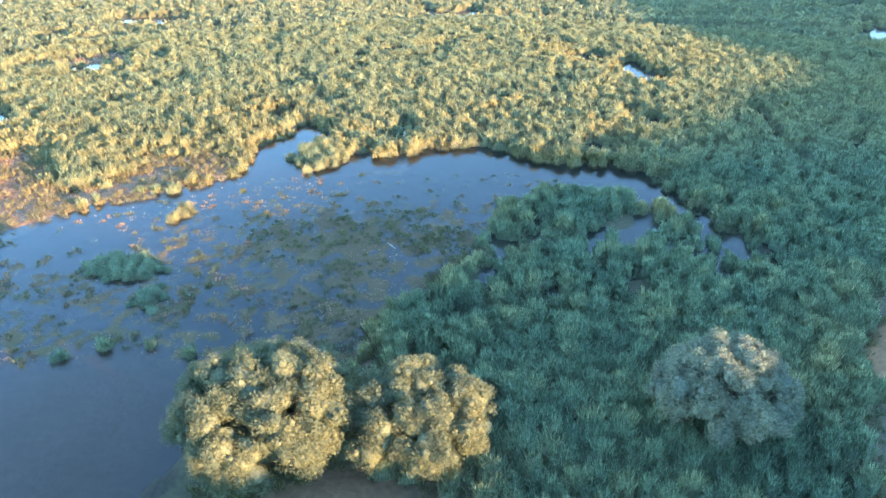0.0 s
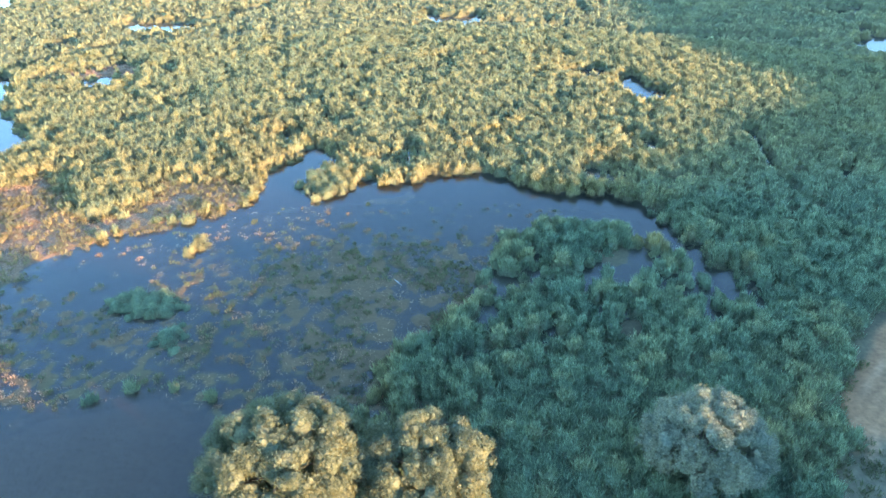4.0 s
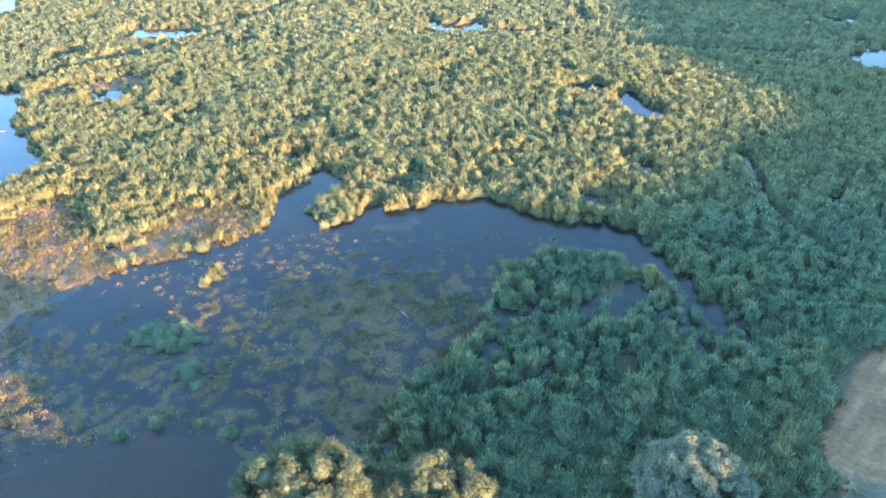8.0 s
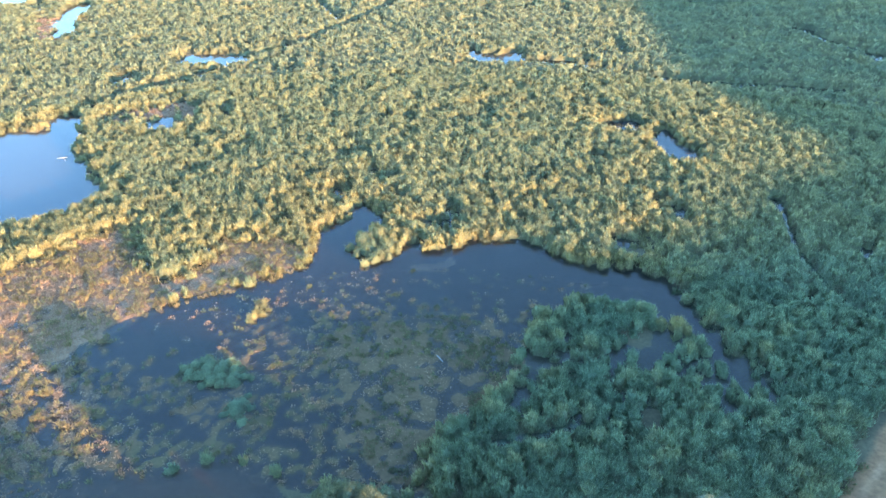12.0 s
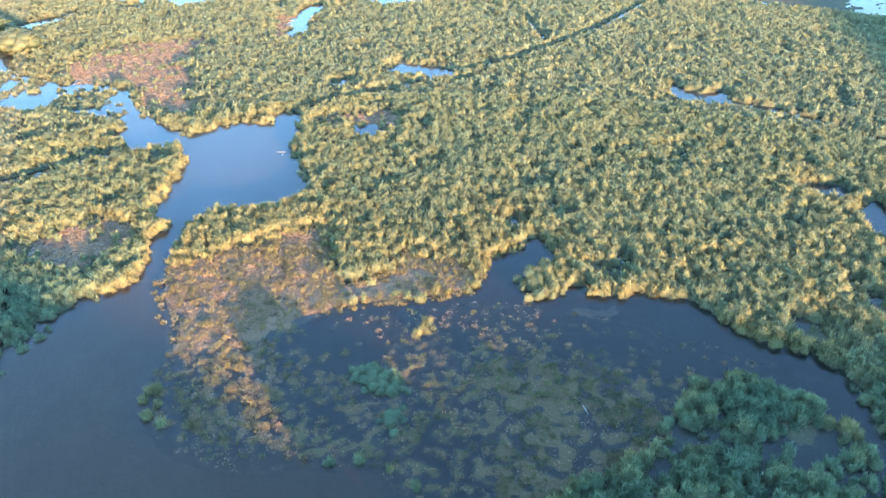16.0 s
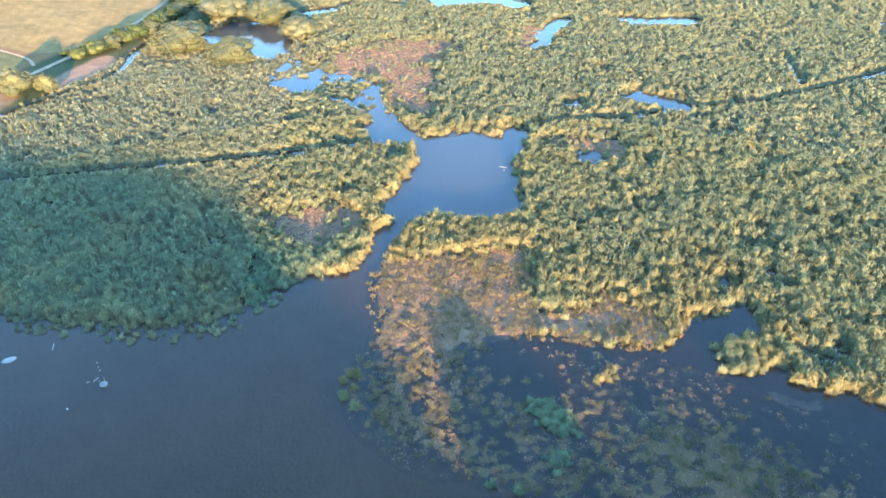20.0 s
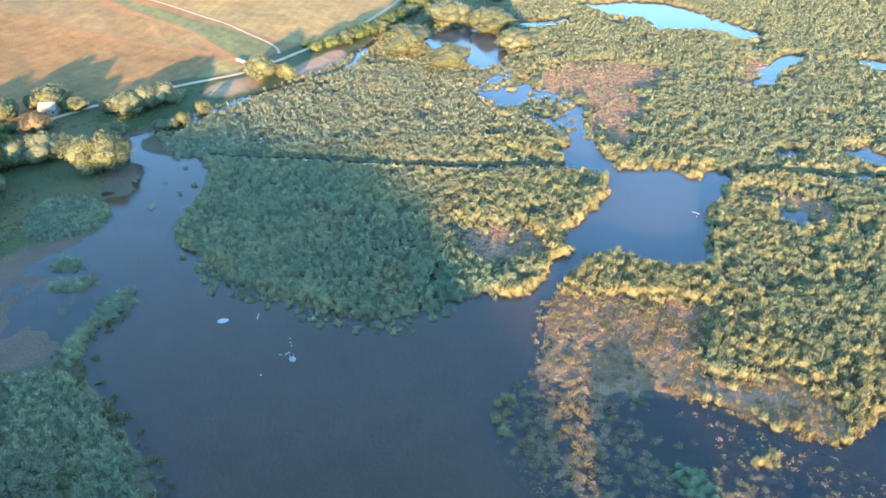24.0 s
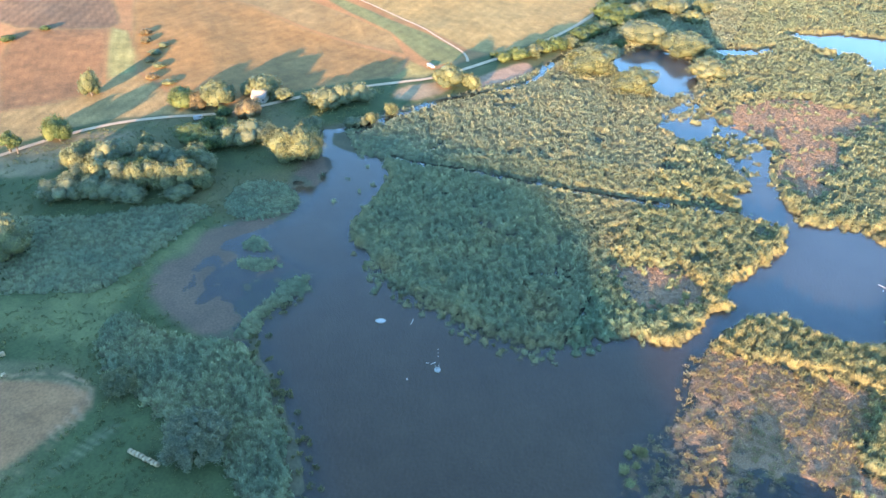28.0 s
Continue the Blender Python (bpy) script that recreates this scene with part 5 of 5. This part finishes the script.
def van(x, y, turn):
    """A parked white van: body, cab glass, bumpers, four wheels."""
    ob = tagged(new("white_van"), "white panel van parked on the farm road", "van")
    ob.matrix_world = pose(x, y, floor_at(x, y) + 0.28, 0, 0, turn)
    bm = block(4.6, 1.85, 1.55, 0, 0, 0.35, 0.0)
    for v in bm.verts:
        if v.co.x > 2 and v.co.z > 1:
            v.co.x -= 1.1
            v.co.y *= 0.86
        elif v.co.z > 1:
            v.co.y *= 0.9
    bmesh.ops.bevel(bm, geom=bm.edges[:], offset=0.12, segments=3, affect="EDGES")
    part("body", bm, MAT_WHITE, ob)
    bm = block(0.06, 1.35, 0.75, 0, 0, 0)
    bmesh.ops.transform(bm, verts=bm.verts[:], matrix=pose(1.92, 0, 1.02, 0, -35, 0))
    part("windscreen", bm, MAT_GLASS, ob)
    for sgn in (-1, 1):
        part("side_window", block(0.8, 0.04, 0.5, 0.75, sgn * 0.90, 1.15, 0.01), MAT_GLASS, ob)
        part("headlight", block(0.08, 0.3, 0.18, 2.3, sgn * 0.65, 0.75, 0.02), MAT_GLASS, ob)
        for px in (-1.45, 1.45):
            tyre = part("wheel", round_bar(0.33, 0.33, 0.24, pose(px, sgn * 0.84, 0.33, 90, 0, 0), 18), MAT_DARK, ob)
            part("rim", round_bar(0.19, 0.19, 0.02, pose(px, sgn * 0.97, 0.33, 90, 0, 0), 14), MAT_GREY, tyre)
    part("bumper", block(0.14, 1.8, 0.22, 2.32, 0, 0.38, 0.04), MAT_DARK, ob)
    return ob


van(-311.5, -21.5, 100)


def trailer(x, y, turn):
    """A long white farm trailer."""
    ob = tagged(new("farm_trailer"), "long white covered farm trailer beside a field", "trailer")
    ob.matrix_world = pose(x, y, floor_at(x, y), 0, 0, turn)
    part("box", block(5.6, 1.9, 0.9, 0, 0, 0.8, 0.08), MAT_WHITE, ob)
    part("drawbar", block(1.6, 0.14, 0.14, 3.5, 0, 0.75, 0.02), MAT_GREY, ob)
    for px in (-2.2, -1.2):
        for sgn in (-1, 1):
            w = part("wheel", round_bar(0.45, 0.45, 0.28, pose(px, sgn * 0.95, 0.45, 90, 0, 0), 18), MAT_DARK, ob)
            part("rim", round_bar(0.24, 0.24, 0.03, pose(px, sgn * 1.1, 0.45, 90, 0, 0), 14), MAT_GREY, w)
    part("prop_stand", block(0.12, 0.12, 0.75, 2.6, 0, 0, 0.01), MAT_GREY, ob)
    return ob


trailer(-343.5, 96.6, 12)


def float_disc(x, y):
    """A white oval float on the lake: a low rounded shell with a rim and rough top."""
    ob = tagged(new("oval_float"), "white oval float lying on the lake", "float")
    ob.matrix_world = pose(x, y, 0, 0, 0, 68)
    bm = bmesh.new()
    bmesh.ops.create_uvsphere(bm, u_segments=28, v_segments=12, radius=1)
    for v in bm.verts:
        r = 1 + 0.10 * noise.noise(v.co * 2.2)
        v.co = Vector((v.co.x * 1.45 * r, v.co.y * 0.95 * r, v.co.z * 0.28 + 0.03))
    part("shell", bm, MAT_WHITE, ob)
    bm = bmesh.new()
    bmesh.ops.create_circle(bm, segments=28, radius=1)
    rim = bmesh.ops.extrude_edge_only(bm, edges=bm.edges[:])["geom"]
    for g in rim:
        if isinstance(g, bmesh.types.BMVert):
            g.co *= 1.06
            g.co.z += 0.1
    for v in bm.verts:
        v.co.x *= 1.5
    part("rim", bm, MAT_GREY, ob)
    return ob


float_disc(-153.8, 25.9)


def moored_boat(x, y, turn):
    """A small pale punt with a raised rim, two posts, a thwart and a line of floats."""
    ob = tagged(new("moored_punt"), "small pale punt moored to posts on the lake", "boat")
    ob.matrix_world = pose(x, y, 0, 0, 0, turn)
    bm = bmesh.new()
    ring = 18
    rows = []
    for z, k in ((-0.12, 0.72), (0.10, 0.92), (0.34, 1.0), (0.34, 0.90), (0.05, 0.74)):
        rows.append([bm.verts.new((1.05 * k * math.cos(a) * (1.0 if math.cos(a) < 0 else 0.85), 0.85 * k * math.sin(a), z)) for a in (2 * math.pi * i / ring for i in range(ring))])
    for a, b in zip(rows[:-1], rows[1:]):
        for i in range(ring):
            bm.faces.new((a[i], a[(i + 1) % ring], b[(i + 1) % ring], b[i]))
    bm.faces.new(rows[0][::-1]), bm.faces.new(rows[-1])
    bmesh.ops.recalc_face_normals(bm, faces=bm.faces[:])
    part("hull", bm, MAT_WHITE, ob)
    part("thwart", block(0.22, 1.5, 0.05, 0, 0, 0.26, 0.01), MAT_GREY, ob)
    for sgn in (-1, 1):
        part("post", round_bar(0.06, 0.05, 1.9, pose(0.7, sgn * 0.5, 0.45), 8), MAT_GREY, ob)
    return ob


moored_boat(-129.8, 35.8, 170)
for x, y, ln, tilt, turn, words in ((-132.6, 35.4, 1.6, 86, 20, "grey plank floating beside the punt"), (-133.2, 33.9, 1.3, 60, 120, "leaning grey pole in the lake"),
                                    (-150.5, 34.4, 2.6, 88, 60, "pale driftwood log afloat on the lake"), (-128.9, 27.2, 1.0, 70, 80, "thin stick rising from the lake"),
                                    (-8.3, 97.0, 2.4, 86, 35, "bleached branch lying on the marsh"), (-123.1, 176.5, 3.2, 84, 100, "bleached driftwood at the pond's edge"),
                                    (-121.5, 175.0, 2.2, 78, 40, "bleached driftwood at the pond's edge")):
    me = mesh_from("driftwood", *tube([(0, 0, -ln / 2), (0.04, 0.03, -ln / 6), (-0.03, 0.02, ln / 5), (0, 0, ln / 2)], [0.11, 0.12, 0.10, 0.06], 8), MAT_GREY, True)
    ob = new("driftwood", me)
    ob.matrix_world = pose(x, y, 0.08, tilt, 0, turn)
    tagged(ob, words, "driftwood")
for k, (x, y) in enumerate(((-134.8, 37.5), (-136.1, 37.8), (-137.6, 38.3))):
    bm = bmesh.new()
    bmesh.ops.create_uvsphere(bm, u_segments=12, v_segments=8, radius=0.13, matrix=Matrix.Diagonal((1, 1, 0.8, 1)))
    me = bpy.data.meshes.new("net_float")
    bm.to_mesh(me)
    bm.free()
    me.materials.append(MAT_WHITE)
    ob = new("net_float", me)
    ob.matrix_world = pose(x, y, 0.03)
    tagged(ob, "small pale net float in a line", "float", "net floats")
